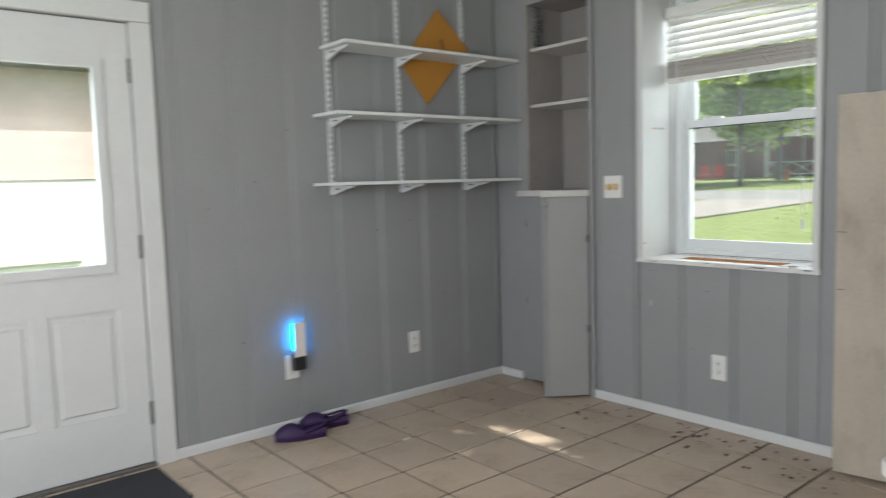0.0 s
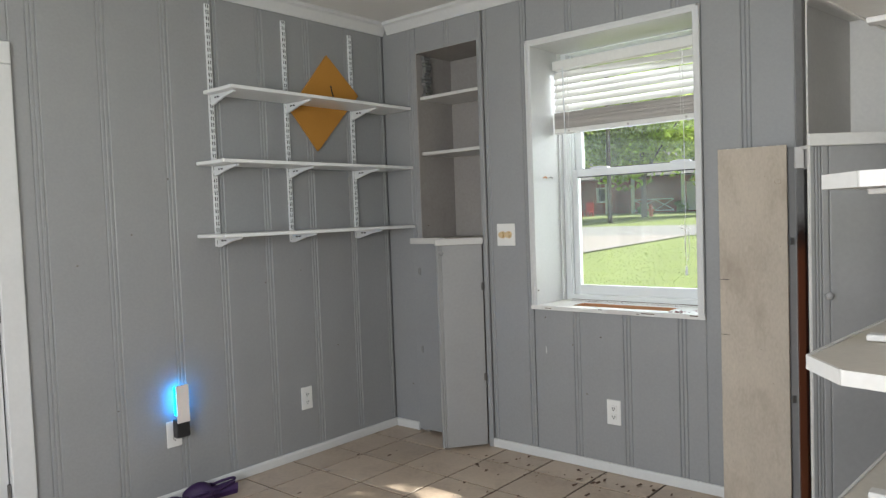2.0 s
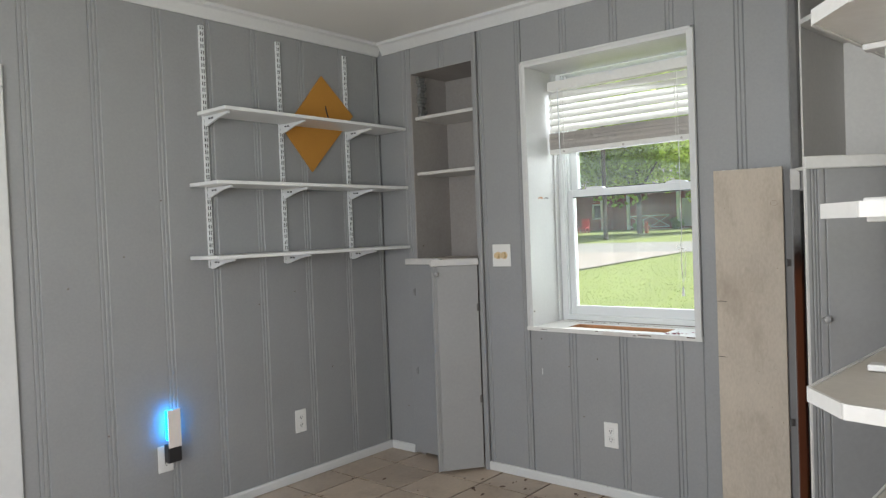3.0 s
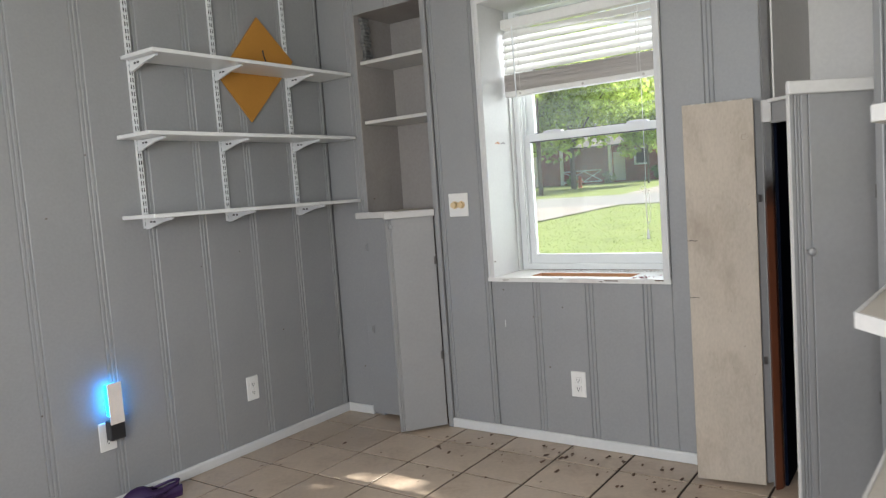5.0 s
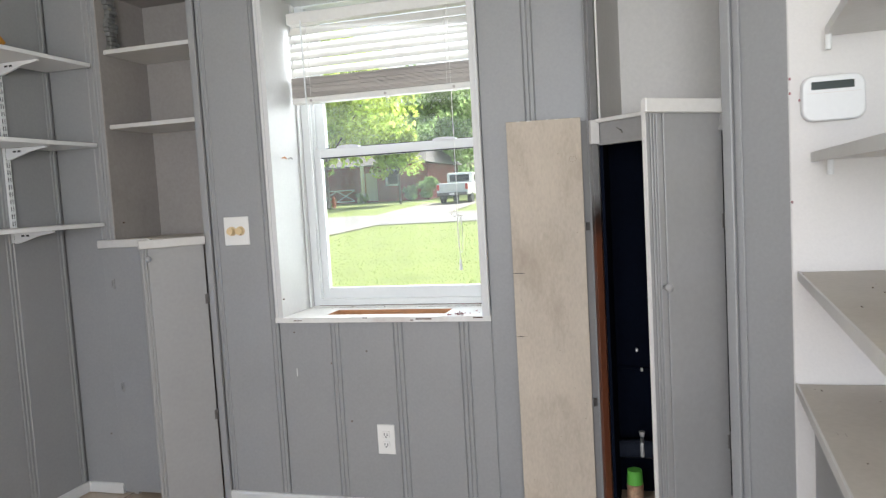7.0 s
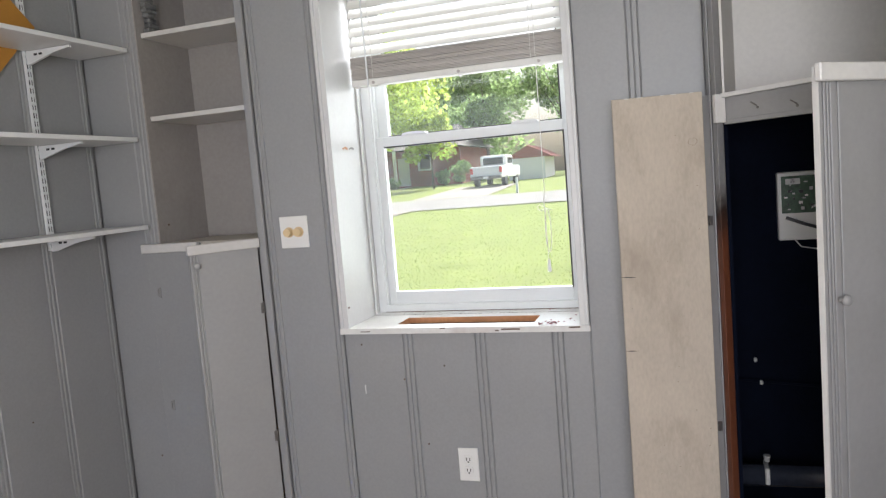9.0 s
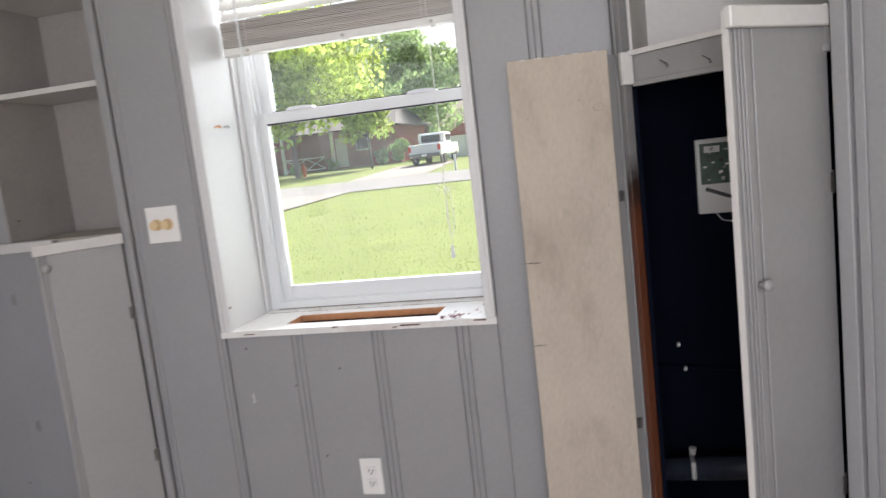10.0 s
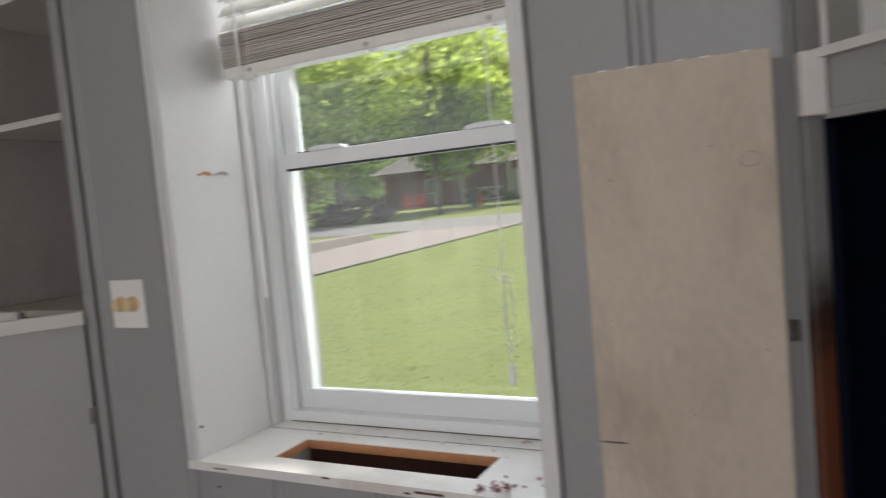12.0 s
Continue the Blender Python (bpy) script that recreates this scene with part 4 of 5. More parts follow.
# shoes
def clog(at, turn):
    """A foam clog, its toe towards +x."""
    ob = thing("clog", at, "purple foam clog lying on the tiles by the wall", "shoe", "clogs", turn)
    n, L = 16, 0.27

    def half(u):
        return 0.036 + 0.016 * math.sin(math.pi * (u - 0.1)) if u < 0.55 else 0.052 * math.sqrt(max(0.02, 1 - ((u - 0.55) / 0.47) ** 2))

    us = [0.0, 0.04, 0.12, 0.22, 0.34, 0.44, 0.5, 0.6, 0.7, 0.8, 0.88, 0.95, 0.99]
    sole = bmesh.new()
    lo, hi = [], []
    outline = [(u, 1) for u in us] + [(u, -1) for u in reversed(us)]
    for u, sgn in outline:
        w = half(u) * sgn * (0.8 if u == 0.0 else 1)
        lo.append(sole.verts.new(((u - 0.5) * L, w * 0.93, 0.0)))
        hi.append(sole.verts.new(((u - 0.5) * L, w * 1.04, 0.024)))
    m = len(lo)
    sole.faces.new(lo[::-1]), sole.faces.new(hi)
    for k in range(m):
        sole.faces.new((lo[k], lo[(k + 1) % m], hi[(k + 1) % m], hi[k]))
    part("sole", sole, PURPLE, ob)
    up = bmesh.new()
    rows = []
    for u in us:
        top = 0.03 + 0.026 * (1 - u / 0.4) if u < 0.4 else 0.03 + 0.055 * math.sin(math.pi * min(1, (u - 0.36) / 0.66)) ** 0.8
        w = half(u)
        if u < 0.45:
            rows.append([up.verts.new(((u - 0.5) * L, s_ * w * k, z)) for s_, k, z in ((1, 1, 0.02), (1, 1.02, top), (1, 0.86, top), (1, 0.8, 0.026), (-1, 0.8, 0.026), (-1, 0.86, top), (-1, 1.02, top), (-1, 1, 0.02))])
        else:
            rows.append([up.verts.new(((u - 0.5) * L, w * math.cos(math.pi * k / 7), 0.02 + (top - 0.02) * math.sin(math.pi * k / 7) ** 0.7)) for k in range(8)])
    for r, q in zip(rows, rows[1:]):
        for k in range(7):
            up.faces.new((r[k], r[k + 1], q[k + 1], q[k]))
    part("upper", up, PURPLE, ob, smooth=True)
    pts = [(-0.01 - 0.118 * math.sin(math.pi * k / 10), 0.047 * math.cos(math.pi * k / 10), 0.04 + 0.03 * math.sin(math.pi * k / 10)) for k in range(11)]
    part("strap", bent_tube(pts, 0.007), PURPLE, ob, smooth=True)
    return ob


clog((1.965, 3.70, 0.002), 158)
clog((2.15, 3.775, 0.002), 160)
tagged(part("door_mat", box(0.45, 1.262, 3.37, 3.80, 0.001, 0.012, 0.003), MATM), "black ribbed door mat before the entry door", "door mat")

# ---- outdoors ----
def gz(x):
    return -0.35 + 0.03 * (min(x, 60) - 4) if x > 4 else -0.35


bm = bmesh.new()
xs = [-400, -60, 4, 8, 14, 20, 26, 34, 42, 50, 60, 90, 160, 900]
ys = [-900, -200, -60, -20, 0, 20, 40, 60, 200, 900]
g = [[bm.verts.new((x, y, gz(x))) for y in ys] for x in xs]
for i in range(len(xs) - 1):
    for j in range(len(ys) - 1):
        bm.faces.new((g[i][j], g[i + 1][j], g[i + 1][j + 1], g[i][j + 1]))
part("ground", bm, LAWN, kind="structure")


def strip(name, pts, lift, material):
    bm = bmesh.new()
    n = 10
    a, b, c, d = [Vector(p) for p in pts]
    rows = []
    for i in range(n + 1):
        p, q = a.lerp(b, i / n), d.lerp(c, i / n)
        rows.append([bm.verts.new((v.x, v.y, gz(v.x) + lift)) for v in (p, q)])
    for r, t in zip(rows, rows[1:]):
        bm.faces.new((r[0], t[0], t[1], r[1]))
    return part(name, bm, material, kind="structure")


def road_strip(name, x0, x1, y0, y1, lift, material):
    bm = bmesh.new()
    vs = [bm.verts.new((x, y, gz(x) + lift)) for x, y in ((x0, y0), (x1, y0), (x1, y1), (x0, y1))]
    bm.faces.new(vs)
    return part(name, bm, material, kind="structure")


road_strip("road", 26.7, 33.5, -150, 150, 0.03, ASPHALT)
strip("driveway", ((5, 12.2), (26.7, 11.0), (26.7, 15.5), (5, 15.0)), 0.04, CONCRETE)
strip("driveway_far", ((33.5, 9.8), (44, 10.6), (44, 14.3), (33.5, 13.6)), 0.04, CONCRETE)
tagged(part("retaining_wall", box(17.5, 24.0, 15.6, 15.9, gz(16) - 0.1, gz(22) + 0.32, 0.03), CONCRETE), "low concrete retaining wall beside the driveway", "wall")


def crown_mesh(c, r, n, size, seed, clumps=10):
    """Leaf cards gathered in clumps about a crown's branches."""
    rnd = np.random.RandomState(seed)
    verts, faces = [], []
    cl = rnd.normal(size=(clumps, 3))
    cl /= np.linalg.norm(cl, axis=1)[:, None]
    cl *= rnd.uniform(0.35, 0.85, (clumps, 1))
    rad = rnd.uniform(0.22, 0.45, clumps)
    for i in range(n):
        k = rnd.randint(clumps)
        v = rnd.normal(size=3)
        v /= np.linalg.norm(v)
        p = cl[k] + v * rad[k] * rnd.uniform(0.55, 1.1)
        p = np.array(c) + p * np.array(r)
        a, b = rnd.normal(size=3), rnd.normal(size=3)
        a /= np.linalg.norm(a)
        b -= a * a.dot(b)
        b /= np.linalg.norm(b)
        s = size * rnd.uniform(0.6, 1.4)
        k0 = len(verts)
        verts += [tuple(p - a * s), tuple(p + b * s * 0.5), tuple(p + a * s), tuple(p - b * s * 0.5)]
        faces.append((k0, k0 + 1, k0 + 2, k0 + 3))
    return verts, faces


def tree(x, y, h, r, material, seed, trunk=0.2, n=5000, low=0.3, leafsize=0.16, label="broad leafy green tree in the yard across the lawn", clumps=16):
    ob = thing("tree", (x, y, gz(x)), label, "tree")
    bm = rod((0, 0, -0.1), (0, 0, h * 0.45), trunk, seg=10, r2=trunk * 0.6)
    rnd = random.Random(seed)
    for i in range(7):
        a = i * 2.4
        rod((0, 0, h * (low + 0.02 * i)), (math.cos(a) * r * 0.55, math.sin(a) * r * 0.55, h * (0.5 + 0.05 * i)), trunk * 0.4, bm, 6, trunk * 0.12)
    part("trunk", bm, BARK, ob)
    zc = h * (1 + low) / 2
    v, f = crown_mesh((0, 0, zc), (r, r, h * (1 - low) / 2), n, leafsize, seed, clumps)
    me = bpy.data.meshes.new("crown")
    me.from_pydata(v, [], f)
    me.materials.append(material)
    cr = new("crown", me)
    cr.parent = ob
    return ob


tree(44, 20.9, 11.5, 5.4, LEAF, 1, n=20000, low=0.2, leafsize=0.21, clumps=60)
tree(60, 16.3, 10.4, 4.0, LEAFD, 2, n=6000, leafsize=0.2)
tree(58, 9.3, 11.0, 3.6, LEAFD, 3, n=6000, leafsize=0.2)
tree(36, 25.5, 12.5, 5.4, LEAF, 4, n=19000, low=0.2, leafsize=0.19, clumps=60)
tree(33, 31.5, 12.0, 5.0, LEAF, 5, n=12000, leafsize=0.22, clumps=30)
tree(40, 38.0, 12.0, 6.0, LEAFD, 6, n=6000)
tree(30, 30.5, 9.0, 4.0, LEAF, 11, n=5000, low=0.08)
tree(46, 36, 12.0, 6.0, LEAFD, 12, n=6000, low=0.05, leafsize=0.22)
tree(62, 40, 13.0, 7.0, LEAFD, 13, n=6000, low=0.05, leafsize=0.25)
tree(70, 1, 12.0, 7.0, LEAFD, 14, n=5000, low=0.05, leafsize=0.25)
tree(66, 20, 9.0, 6.0, LEAFD, 15, n=5000, low=0.05, leafsize=0.25)
# Out of view; added so its crown breaks up sun through the window.
tree(10.2, -1.1, 12.8, 3.9, LEAF, 63, n=1800, low=0.45, leafsize=0.2, label="unseen leafy tree added to dapple the sun at the window")
tree(75, 26, 14.0, 8.0, LEAFD, 7, n=6000, leafsize=0.3)
tree(78, 8, 11.0, 8.0, LEAFD, 8, n=5000, leafsize=0.3)
tree(80, -6, 12.0, 8.0, LEAFD, 9, n=5000, leafsize=0.3)
tree(46, 16.6, 5.4, 2.2, LEAF, 10, n=4200, trunk=0.08, low=0.3, leafsize=0.14, label="small yellow-green tree before the brick house")


def bush(x, y, w, h, material, seed, label="rounded green shrub before the brick house"):
    ob = thing("shrub", (x, y, gz(x)), label, "shrub")
    bm = rod((0, 0, -0.05), (0, 0, h * 0.5), 0.05, seg=6)
    part("stem", bm, BARK, ob)
    v, f = crown_mesh((0, 0, h * 0.5), (w / 2, w / 2, h * 0.5), 1500, 0.09, seed, 12)
    me = bpy.data.meshes.new("foliage")
    me.from_pydata(v, [], f)
    me.materials.append(material)
    fo = new("foliage", me)
    fo.parent = ob


for i, (x, y, w, h) in enumerate(((50.6, 17.4, 1.6, 1.3), (50.6, 16.0, 2.0, 1.6), (50.4, 14.6, 1.6, 1.1), (50.6, 21.2, 1.4, 0.9), (50.5, 23.8, 1.3, 0.8))):
    bush(x, y, w, h, LEAFD, 20 + i)
for i, (x, y, w, h) in enumerate(((34.9, 22.3, 2.2, 1.0), (35.1, 24.0, 2.8, 1.5), (35.2, 26.0, 2.8, 1.3))):
    bush(x, y, w, h, LEAFP, 40 + i, "low plum-coloured hedge shrub by the road")

# brick house
hz = gz(52)
house = thing("brick_house", (52, 24, hz), "low red brick house with white porch columns and gray roof", "house")
bm = bmesh.new()
for a0, a1, k0, k1 in cut((-7.6, 8.5, 0, 2.7), [(-5.4, -4.3, 1.15, 2.4), (-3.6, -2.7, 0.1, 2.2), (3.5, 4.6, 0.9, 2.1)]):
    box(0.0, 0.3, a0, a1, k0, k1, bm=bm)
box(0.3, 8, -7.6, -7.3, 0, 2.7, bm=bm)
box(0.3, 8, 8.2, 8.5, 0, 2.7, bm=bm)
box(7.7, 8, -7.3, 8.2, 0, 2.7, bm=bm)
part("wall", bm, BRICK, house)
bm = bmesh.new()
vs = [bm.verts.new(p) for p in ((-1.6, -8.0, 2.72), (-1.6, 8.9, 2.72), (9.2, 8.9, 2.72), (9.2, -8.0, 2.72), (3.6, -6.6, 4.6), (3.6, 7.5, 4.6))]
for f in ((0, 1, 5, 4), (2, 3, 4, 5), (1, 2, 5), (3, 0, 4), (3, 2, 1, 0)):
    bm.faces.new([vs[i] for i in f])
part("roof", bm, ROOF, house)
for a0, a1, k0, k1 in ((-5.4, -4.3, 1.15, 2.4), (3.5, 4.6, 0.9, 2.1)):
    bm = bmesh.new()
    for r in cut((a0, a1, k0, k1), [(a0 + 0.12, a1 - 0.12, k0 + 0.12, k1 - 0.1)]):
        box(-0.06, 0.2, *r, bm=bm)
    w = part("window", bm, WHITEX, house)
    part("pane", box(0.1, 0.14, a0 + 0.12, a1 - 0.12, k0 + 0.12, k1 - 0.1), CARG, w)
part("door", box(-0.02, 0.1, -3.6, -2.7, 0.1, 2.2), WHITEX, house)
for yy in (0.85, -3.0, 3.0):
    part("porch_column", box(-1.5, -1.3, yy - 0.1, yy + 0.1, 0, 2.71), WHITEX, house)
for a, b in ((-2.3, -0.9), (-0.9, 0.75)):
    bm = bmesh.new()
    box(-1.44, -1.38, a, b, 0.95, 1.03, bm=bm)
    box(-1.44, -1.38, a, b, 0.12, 0.2, bm=bm)
    rod((-1.41, a, 0.2), (-1.41, b, 0.95), 0.03, bm, 5)
    rod((-1.41, a, 0.95), (-1.41, b, 0.2), 0.03, bm, 5)
    part("porch_rail", bm, WHITEX, house)
shed = thing("shed", (50, 11.1, gz(50)), "small white garage with a red gable beyond the truck", "shed")
part("wall", box(0, 4, -1.2, 1.3, 0, 1.5), WHITEX, shed)
bm = bmesh.new()
vs = [bm.verts.new(p) for p in ((-0.1, 1.6, 1.45), (-0.1, -1.8, 1.45), (-0.1, -0.1, 2.3), (4.1, 1.6, 1.45), (4.1, -1.8, 1.45), (4.1, -0.1, 2.3))]
for f in ((0, 1, 2), (3, 5, 4), (0, 2, 5, 3), (1, 4, 5, 2), (0, 3, 4, 1)):
    bm.faces.new([vs[i] for i in f])
part("gable", bm, BRICK, shed)

# pickup
tz = gz(41.5)
tr = thing("pickup_truck", (41.5, 11.85, tz + 0.045), "white pickup truck parked on the far driveway, tail to the road", "car", turn=1)
body = part("body", box(0, 5.4, -0.95, 0.95, 0.5, 1.2, 0.08, seg=2), CARW, tr)
part("cab", box(2.0, 4.0, -0.82, 0.82, 1.2, 1.85, 0.18, seg=3), CARW, tr)
part("rear_window", box(1.96, 2.02, -0.6, 0.6, 1.3, 1.7, 0.01), CARG, tr)
part("side_window", box(2.3, 3.7, -0.835, 0.835, 1.3, 1.68, 0.02), CARG, tr)
part("bumper", box(-0.16, 0.0, -0.9, 0.9, 0.45, 0.65, 0.03), BRONZE, tr)
for yy in (-0.86, 0.86):
    part("tail_light", box(-0.02, 0.03, yy - 0.08, yy + 0.08, 0.8, 1.12, 0.01), RED, tr)
for x in (1.1, 4.4):
    for yy in (-0.83, 0.83):
        part("wheel", rod((x, yy - 0.12, 0.38), (x, yy + 0.12, 0.38), 0.38, seg=20), TYRE, tr)
part("licence_plate", box(-0.175, -0.165, -0.15, 0.15, 0.5, 0.62), PLATE, tr)

hy = thing("fire_hydrant", (45, 20.9, gz(45)), "red fire hydrant on the grass verge", "fire hydrant")
bm = rod((0, 0, 0), (0, 0, 0.6), 0.13, seg=14)
ball((0, 0, 0.62), 0.14, 0.14, 0.12, bm)
rod((0, -0.22, 0.42), (0, 0.22, 0.42), 0.06, bm)
part("barrel", bm, ORANGE, hy)
part("cap", rod((0, 0, 0.72), (0, 0, 0.8), 0.04), ORANGE, hy)
for yy in (27.2, 28.3):
    ch = thing("lawn_chair", (48, yy, gz(48)), "red lawn chair before the brick house", "chair", "red lawn chairs")
    part("seat", box(-0.3, 0.3, -0.3, 0.3, 0.35, 0.42), RED, ch)
    part("backrest", box(0.25, 0.33, -0.3, 0.3, 0.42, 1.05), RED, ch)
    for a, b in ((-0.27, -0.27), (-0.27, 0.27), (0.27, -0.27), (0.27, 0.27)):
        part("leg", box(a - 0.03, a + 0.03, b - 0.03, b + 0.03, 0, 0.35), RED, ch)
tagged(part("marker_post", box(33.95, 34.05, 8.45, 8.55, gz(34), gz(34) + 0.75, 0.01), WHITEX), "white marker post beside the road", "post")
up = thing("utility_pole", (38, 20.2, gz(38)), "weathered utility pole by the road", "pole")
part("pole", rod((0, 0, 0), (0, 0, 9), 0.14, seg=10, r2=0.1), BARK, up)

# neighbour seen through the entry door
nb = thing("neighbour_house", (0, 13, -0.35), "pale brick neighbouring house beyond the entry door", "house")
bm = bmesh.new()
for r in ((-8, 8, 1.9, 3.6),):
    box(r[0], r[1], 0, 0.3, r[2], r[3], bm=bm)
part("wall", bm, BRICKP, nb)
part("painted_wall", box(-8, 8, 0.02, 0.3, 0, 1.89), WHITEX, nb, "white painted lower wall")
for a in (-1.0, 2.0):
    w = part("window", box(a, a + 1.2, -0.03, 0.018, 0.6, 1.5), WHITEX, nb)
    part("pane", box(a + 0.1, a + 1.1, -0.034, -0.0305, 0.7, 1.4), WHITEX, w, "white curtained pane")
part("roof", prism([(-8.5, -0.4), (8.5, -0.4), (8.5, 6), (-8.5, 6)], 3.6, 3.8), ROOF, nb)

verts, faces = [], []
gr = np.random.RandomState(5)
for _ in range(42000):
    d = 1.5 + 24 * gr.rand() ** 1.7
    x, y = 4.3 + d, 2.3 + (gr.rand() - 0.42) * (2.5 + d * 1.15)
    if x > 26.5 or (11.3 < y < 15.4 and x > 5):
        continue
    a, hh, w = gr.rand() * 6.28, 0.012 + 0.022 * gr.rand(), 0.003 + 0.0008 * d
    k, z = len(verts), gz(x)
    c, s_ = math.cos(a) * w, math.sin(a) * w
    verts += [(x - c, y - s_, z), (x + c, y + s_, z), (x + (gr.rand() - 0.5) * 0.05, y + (gr.rand() - 0.5) * 0.05, z + hh)]
    faces.append((k, k + 1, k + 2))
me = bpy.data.meshes.new("grass")
me.from_pydata(verts, [], faces)
me.materials.append(GRASS)
tagged(new("grass", me), "short sunlit lawn grass outside the window", "grass", kind="stuff")

# ---- wall boards, tiles ----
def board(name, axis, a0, a1, z0, z1, parent, proud=0.0, chamfer=0.004):
    w, h = a1 - a0, z1 - z0
    bm = bmesh.new()
    f = BT - 0.001 + proud
    if axis == "x":
        at = ((a0 + a1) / 2, NY + BT - 0.0005, z0)
    else:
        at = (EX + BT - 0.0005, (a0 + a1) / 2, z0)
    vs = []
    for u, d in ((-w / 2, 0), (-w / 2, f - chamfer), (-w / 2 + chamfer, f), (w / 2 - chamfer, f), (w / 2, f - chamfer), (w / 2, 0)):
        for z in (0, h):
            vs.append(bm.verts.new((u, -d, z) if axis == "x" else (-d, u, z)))
    for k in range(5):
        bm.faces.new((vs[2 * k], vs[2 * k + 1], vs[2 * k + 3], vs[2 * k + 2]))
    bm.faces.new([vs[2 * k] for k in range(6)]), bm.faces.new([vs[2 * k + 1] for k in range(6)][::-1])
    ob = part(name, bm, GRAY, parent)
    ob.location = at
    return ob


N_LINES = [-0.95, -0.65, -0.35, -0.05, 0.25, 1.465, 1.765, 2.078, 2.355, 2.645, 2.970, 3.288, 3.585]
E_LINES = [3.60, 3.32, 3.035, 2.762, 2.473, 2.180, 1.886, 1.565]
N_HOLES = [(0.27, 1.373, 0, 2.186)]
E_HOLES = [(1.767, 2.748, 0.852, 2.336), (3.048, 3.577, 0, 2.412), (3.36, 3.648, 0, 1.25), (1.30, 1.3415, 0, H)]


def boards(axis, lines, lo, hi, holes, parent):
    ls = sorted(lines)
    cuts = [lo] + ls + [hi]
    for i in range(len(cuts) - 1):
        a = cuts[i] + (0.0196 if i else 0.001)
        b = cuts[i + 1] - (0.0196 if i < len(cuts) - 2 else 0.001)
        for r in cut((a, b, 0.002, 2.60), holes):
            if r[1] - r[0] > 0.012:
                board("board", axis, *r, parent)
    for c in ls:
        for u in (-0.0095, 0.0095):
            for r in cut((c + u - 0.0092, c + u + 0.0092, 0.002, 2.60), holes):
                board("bead", axis, *r, parent, proud=-0.001, chamfer=0.0035)


boards("x", N_LINES, WX0, EX, N_HOLES, wall_north)
boards("y", E_LINES, 1.336, NY, E_HOLES, wall_east)

P = 0.3262
tile_mesh = bmesh.new()
box(-P / 2 + 0.0052, P / 2 - 0.0052, -P / 2 + 0.0052, P / 2 - 0.0052, -0.0055, 0, 0.0015, tile_mesh)
me = bpy.data.meshes.new("tile")
tile_mesh.to_mesh(me)
tile_mesh.free()
me.materials.append(TILE)
for i in range(-13, 4):
    for j in range(-14, 4):
        x, y = 3.064 + (i + 0.5) * P, 2.966 + (j + 0.5) * P
        if x > 4.1 or y > 3.95 or x < -1.3 or y < -1.45:
            continue
        t = new("tile", me)
        t.parent, t.location = floor, (x, y, 0)
        t.rotation_euler = (0, 0, math.pi / 2 * random.randrange(4))

# nail holes and specks
for axis, a, z in (("y", 2.33, 0.715), ("y", 2.50, 0.66), ("y", 2.67, 0.80), ("x", 2.86, 1.10), ("x", 1.86, 1.35), ("x", 2.61, 1.05), ("x", 2.06, 1.62), ("y", 3.70, 0.30), ("y", 2.71, 0.95), ("y", 3.52, 1.33), ("y", 2.42, 0.40), ("x", 3.12, 0.62), ("x", 1.60, 1.22), ("x", 1.75, 0.52)):
    bm = rod((a, NY - 0.0015, z), (a, NY + 0.004, z), 0.0035, seg=7) if axis == "x" else rod((EX - 0.0015, a, z), (EX + 0.004, a, z), 0.0035, seg=7)
    tagged(part("nail_hole", bm, DEBRIS), "small dark nail hole in the gray board", "nail hole", "nail holes")
tagged(part("paint_scratch", box(EX - 0.0006, EX + 0.002, 2.668, 2.672, 0.60, 0.635), WHITE), "short white scratch in the gray wall paint", "scratch")
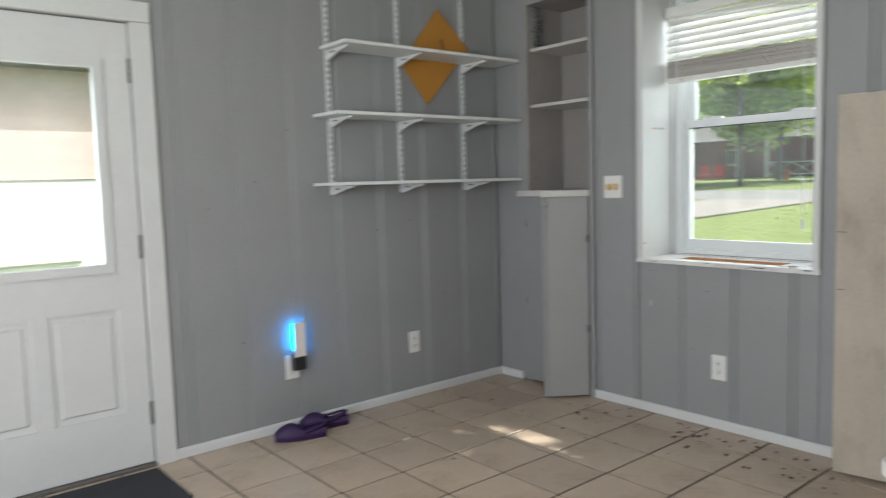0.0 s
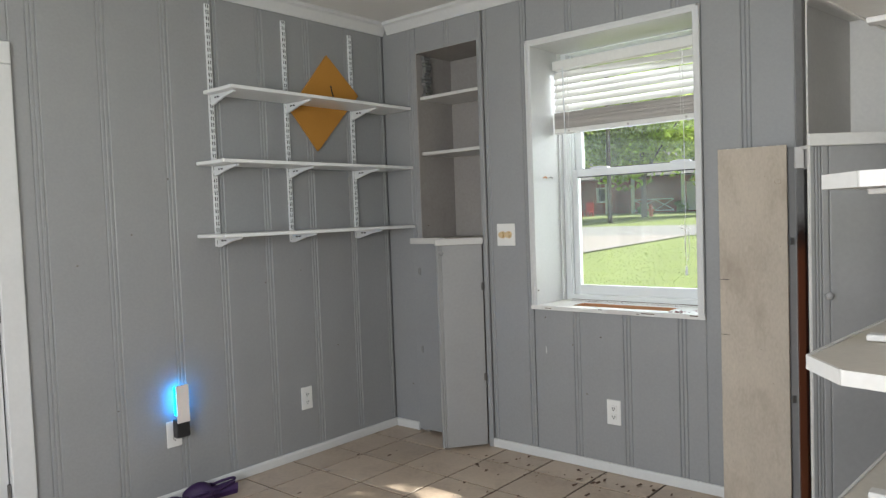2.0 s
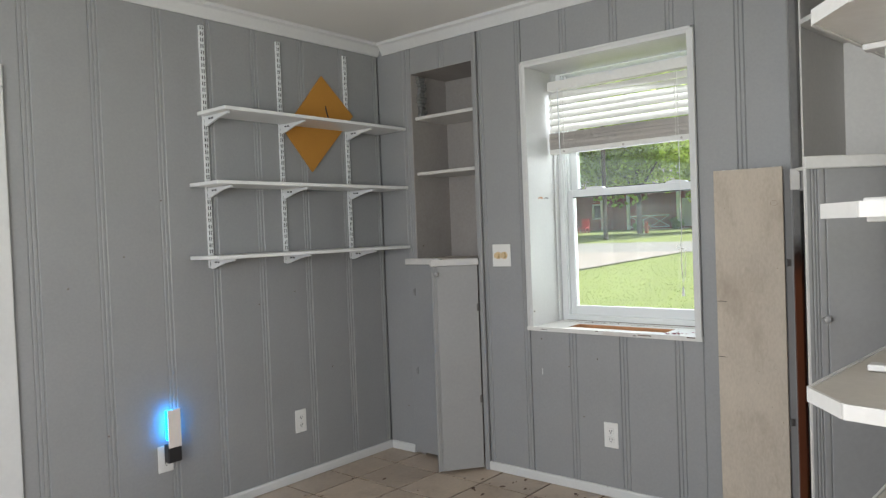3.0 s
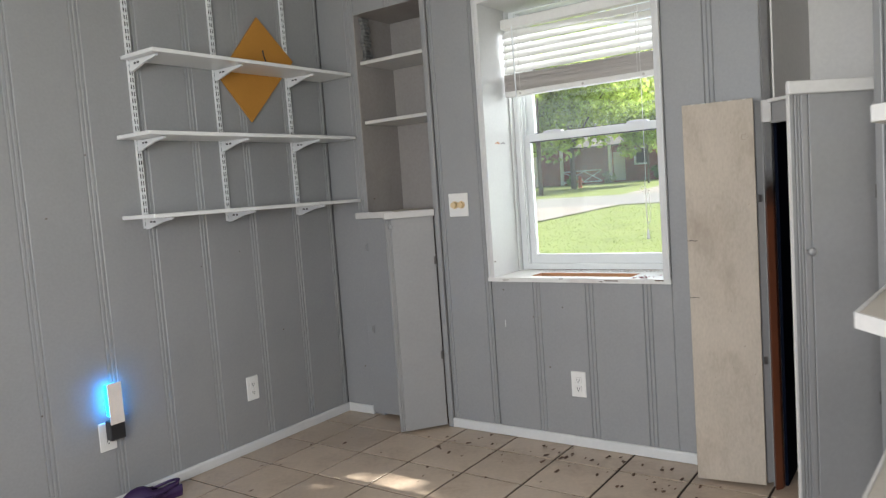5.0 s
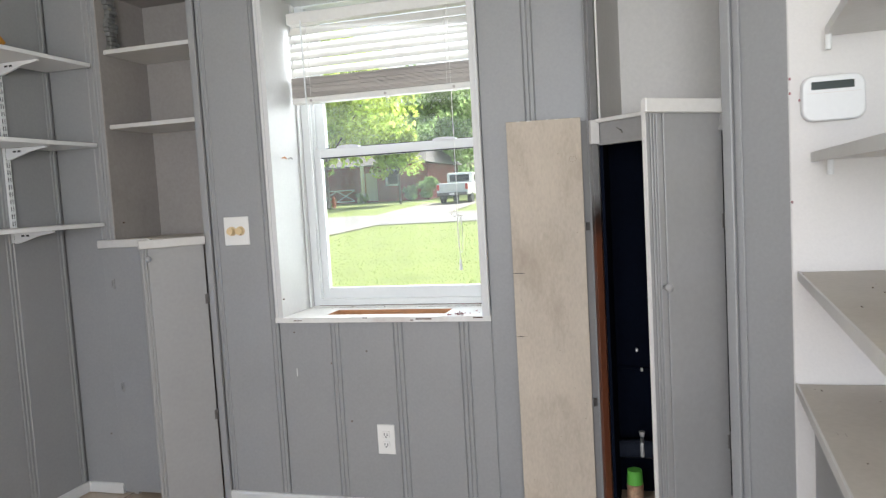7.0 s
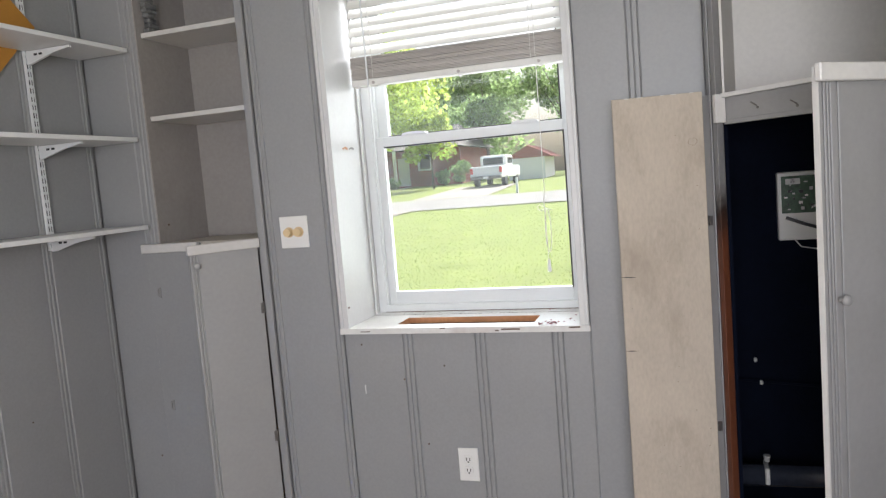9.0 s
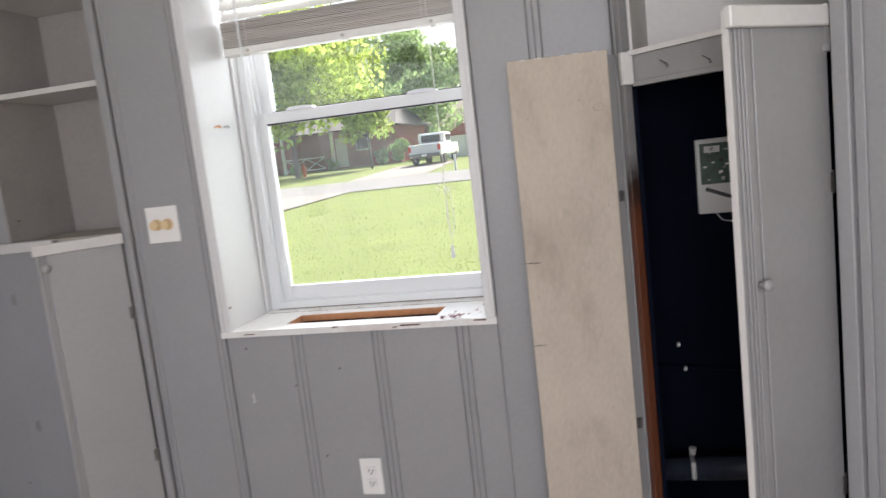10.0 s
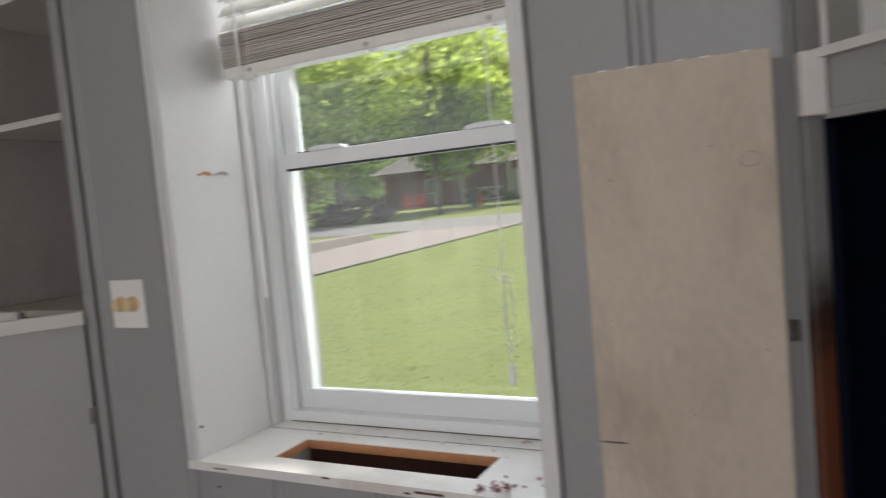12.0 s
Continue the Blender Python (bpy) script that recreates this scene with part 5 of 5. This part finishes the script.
for k in range(3):
    bm = bmesh.new()
    vs = [bm.verts.new((3.695 + a + 0.06 * k, WIN[1] - 0.0008, 1.583 + b)) for a, b in ((0, 0), (0.03, 0.008), (0.05, 0.002), (0.045, -0.006), (0.02, 0.0), (0.004, -0.006))]
    if k < 2:
        bm.faces.new(vs)
        tagged(part("paint_chip", bm, SAWN if k == 0 else GRAYD), "flaked patch of bare wood on the white window reveal", "paint chip")
    else:
        bm.free()

# leaf litter
rnd = random.Random(7)


def litter(n, area, size, material, name, label, z=0.0):
    verts, faces = [], []
    for _ in range(n):
        x, y = rnd.uniform(*area[0]), rnd.uniform(*area[1])
        a, s = rnd.uniform(0, 6.3), size * rnd.uniform(0.4, 1.3)
        k = len(verts)
        for q, r in ((0, 1), (1.3, 0.6), (2.4, 0.9), (3.6, 0.7), (5.0, 0.8)):
            verts.append((x + math.cos(a + q) * s * r, y + math.sin(a + q) * s * r * 0.5, z + 0.0015 + rnd.uniform(0, 0.006)))
        faces.append(tuple(range(k, k + 5)))
    me = bpy.data.meshes.new(name)
    me.from_pydata(verts, [], faces)
    me.materials.append(material)
    tagged(new(name, me), label, "debris", kind="stuff")


litter(13, ((3.2, 3.57), (1.5, 3.0)), 0.028, DEBRIS, "floor_litter", "curled dry leaves near the baseboard on the tiles")
litter(46, ((3.2, 3.57), (1.5, 3.0)), 0.019, DEBRIS, "floor_litter", "dry leaf crumbs along the baseboard on the tiles")
litter(26, ((2.3, 3.4), (2.2, 3.7)), 0.017, DEBRIS, "floor_litter", "dry leaf crumbs scattered on the tiles")
litter(60, ((3.594, 3.602), (1.36, 3.04)), 0.003, DEBRIS, "dirt_specks", "dark dirt specks along the top of the white baseboard", 0.052)
litter(50, ((2.915 - 1.2, 2.9), (0.15, 0.75)), 0.006, DEBRIS, "shelf_specks", "dark specks on the worn white shelf", 1.103)
litter(40, ((1.7, 2.9), (0.15, 0.75)), 0.006, DEBRIS, "shelf_specks", "dark specks on the worn lower shelf", 0.783)
litter(34, ((3.60, 3.66), (1.88, 1.96)), 0.010, PETAL, "sill_litter", "purplish dried petals heaped on the white sill", 0.868)
litter(14, ((3.6, 3.9), (1.82, 1.97)), 0.010, PETAL, "sill_litter", "dried petals and dead insects on the white sill", 0.868)
litter(22, ((3.82, 3.92), (1.85, 2.68)), 0.006, DEBRIS, "sill_litter", "small crumbs along the back of the sill", 0.868)
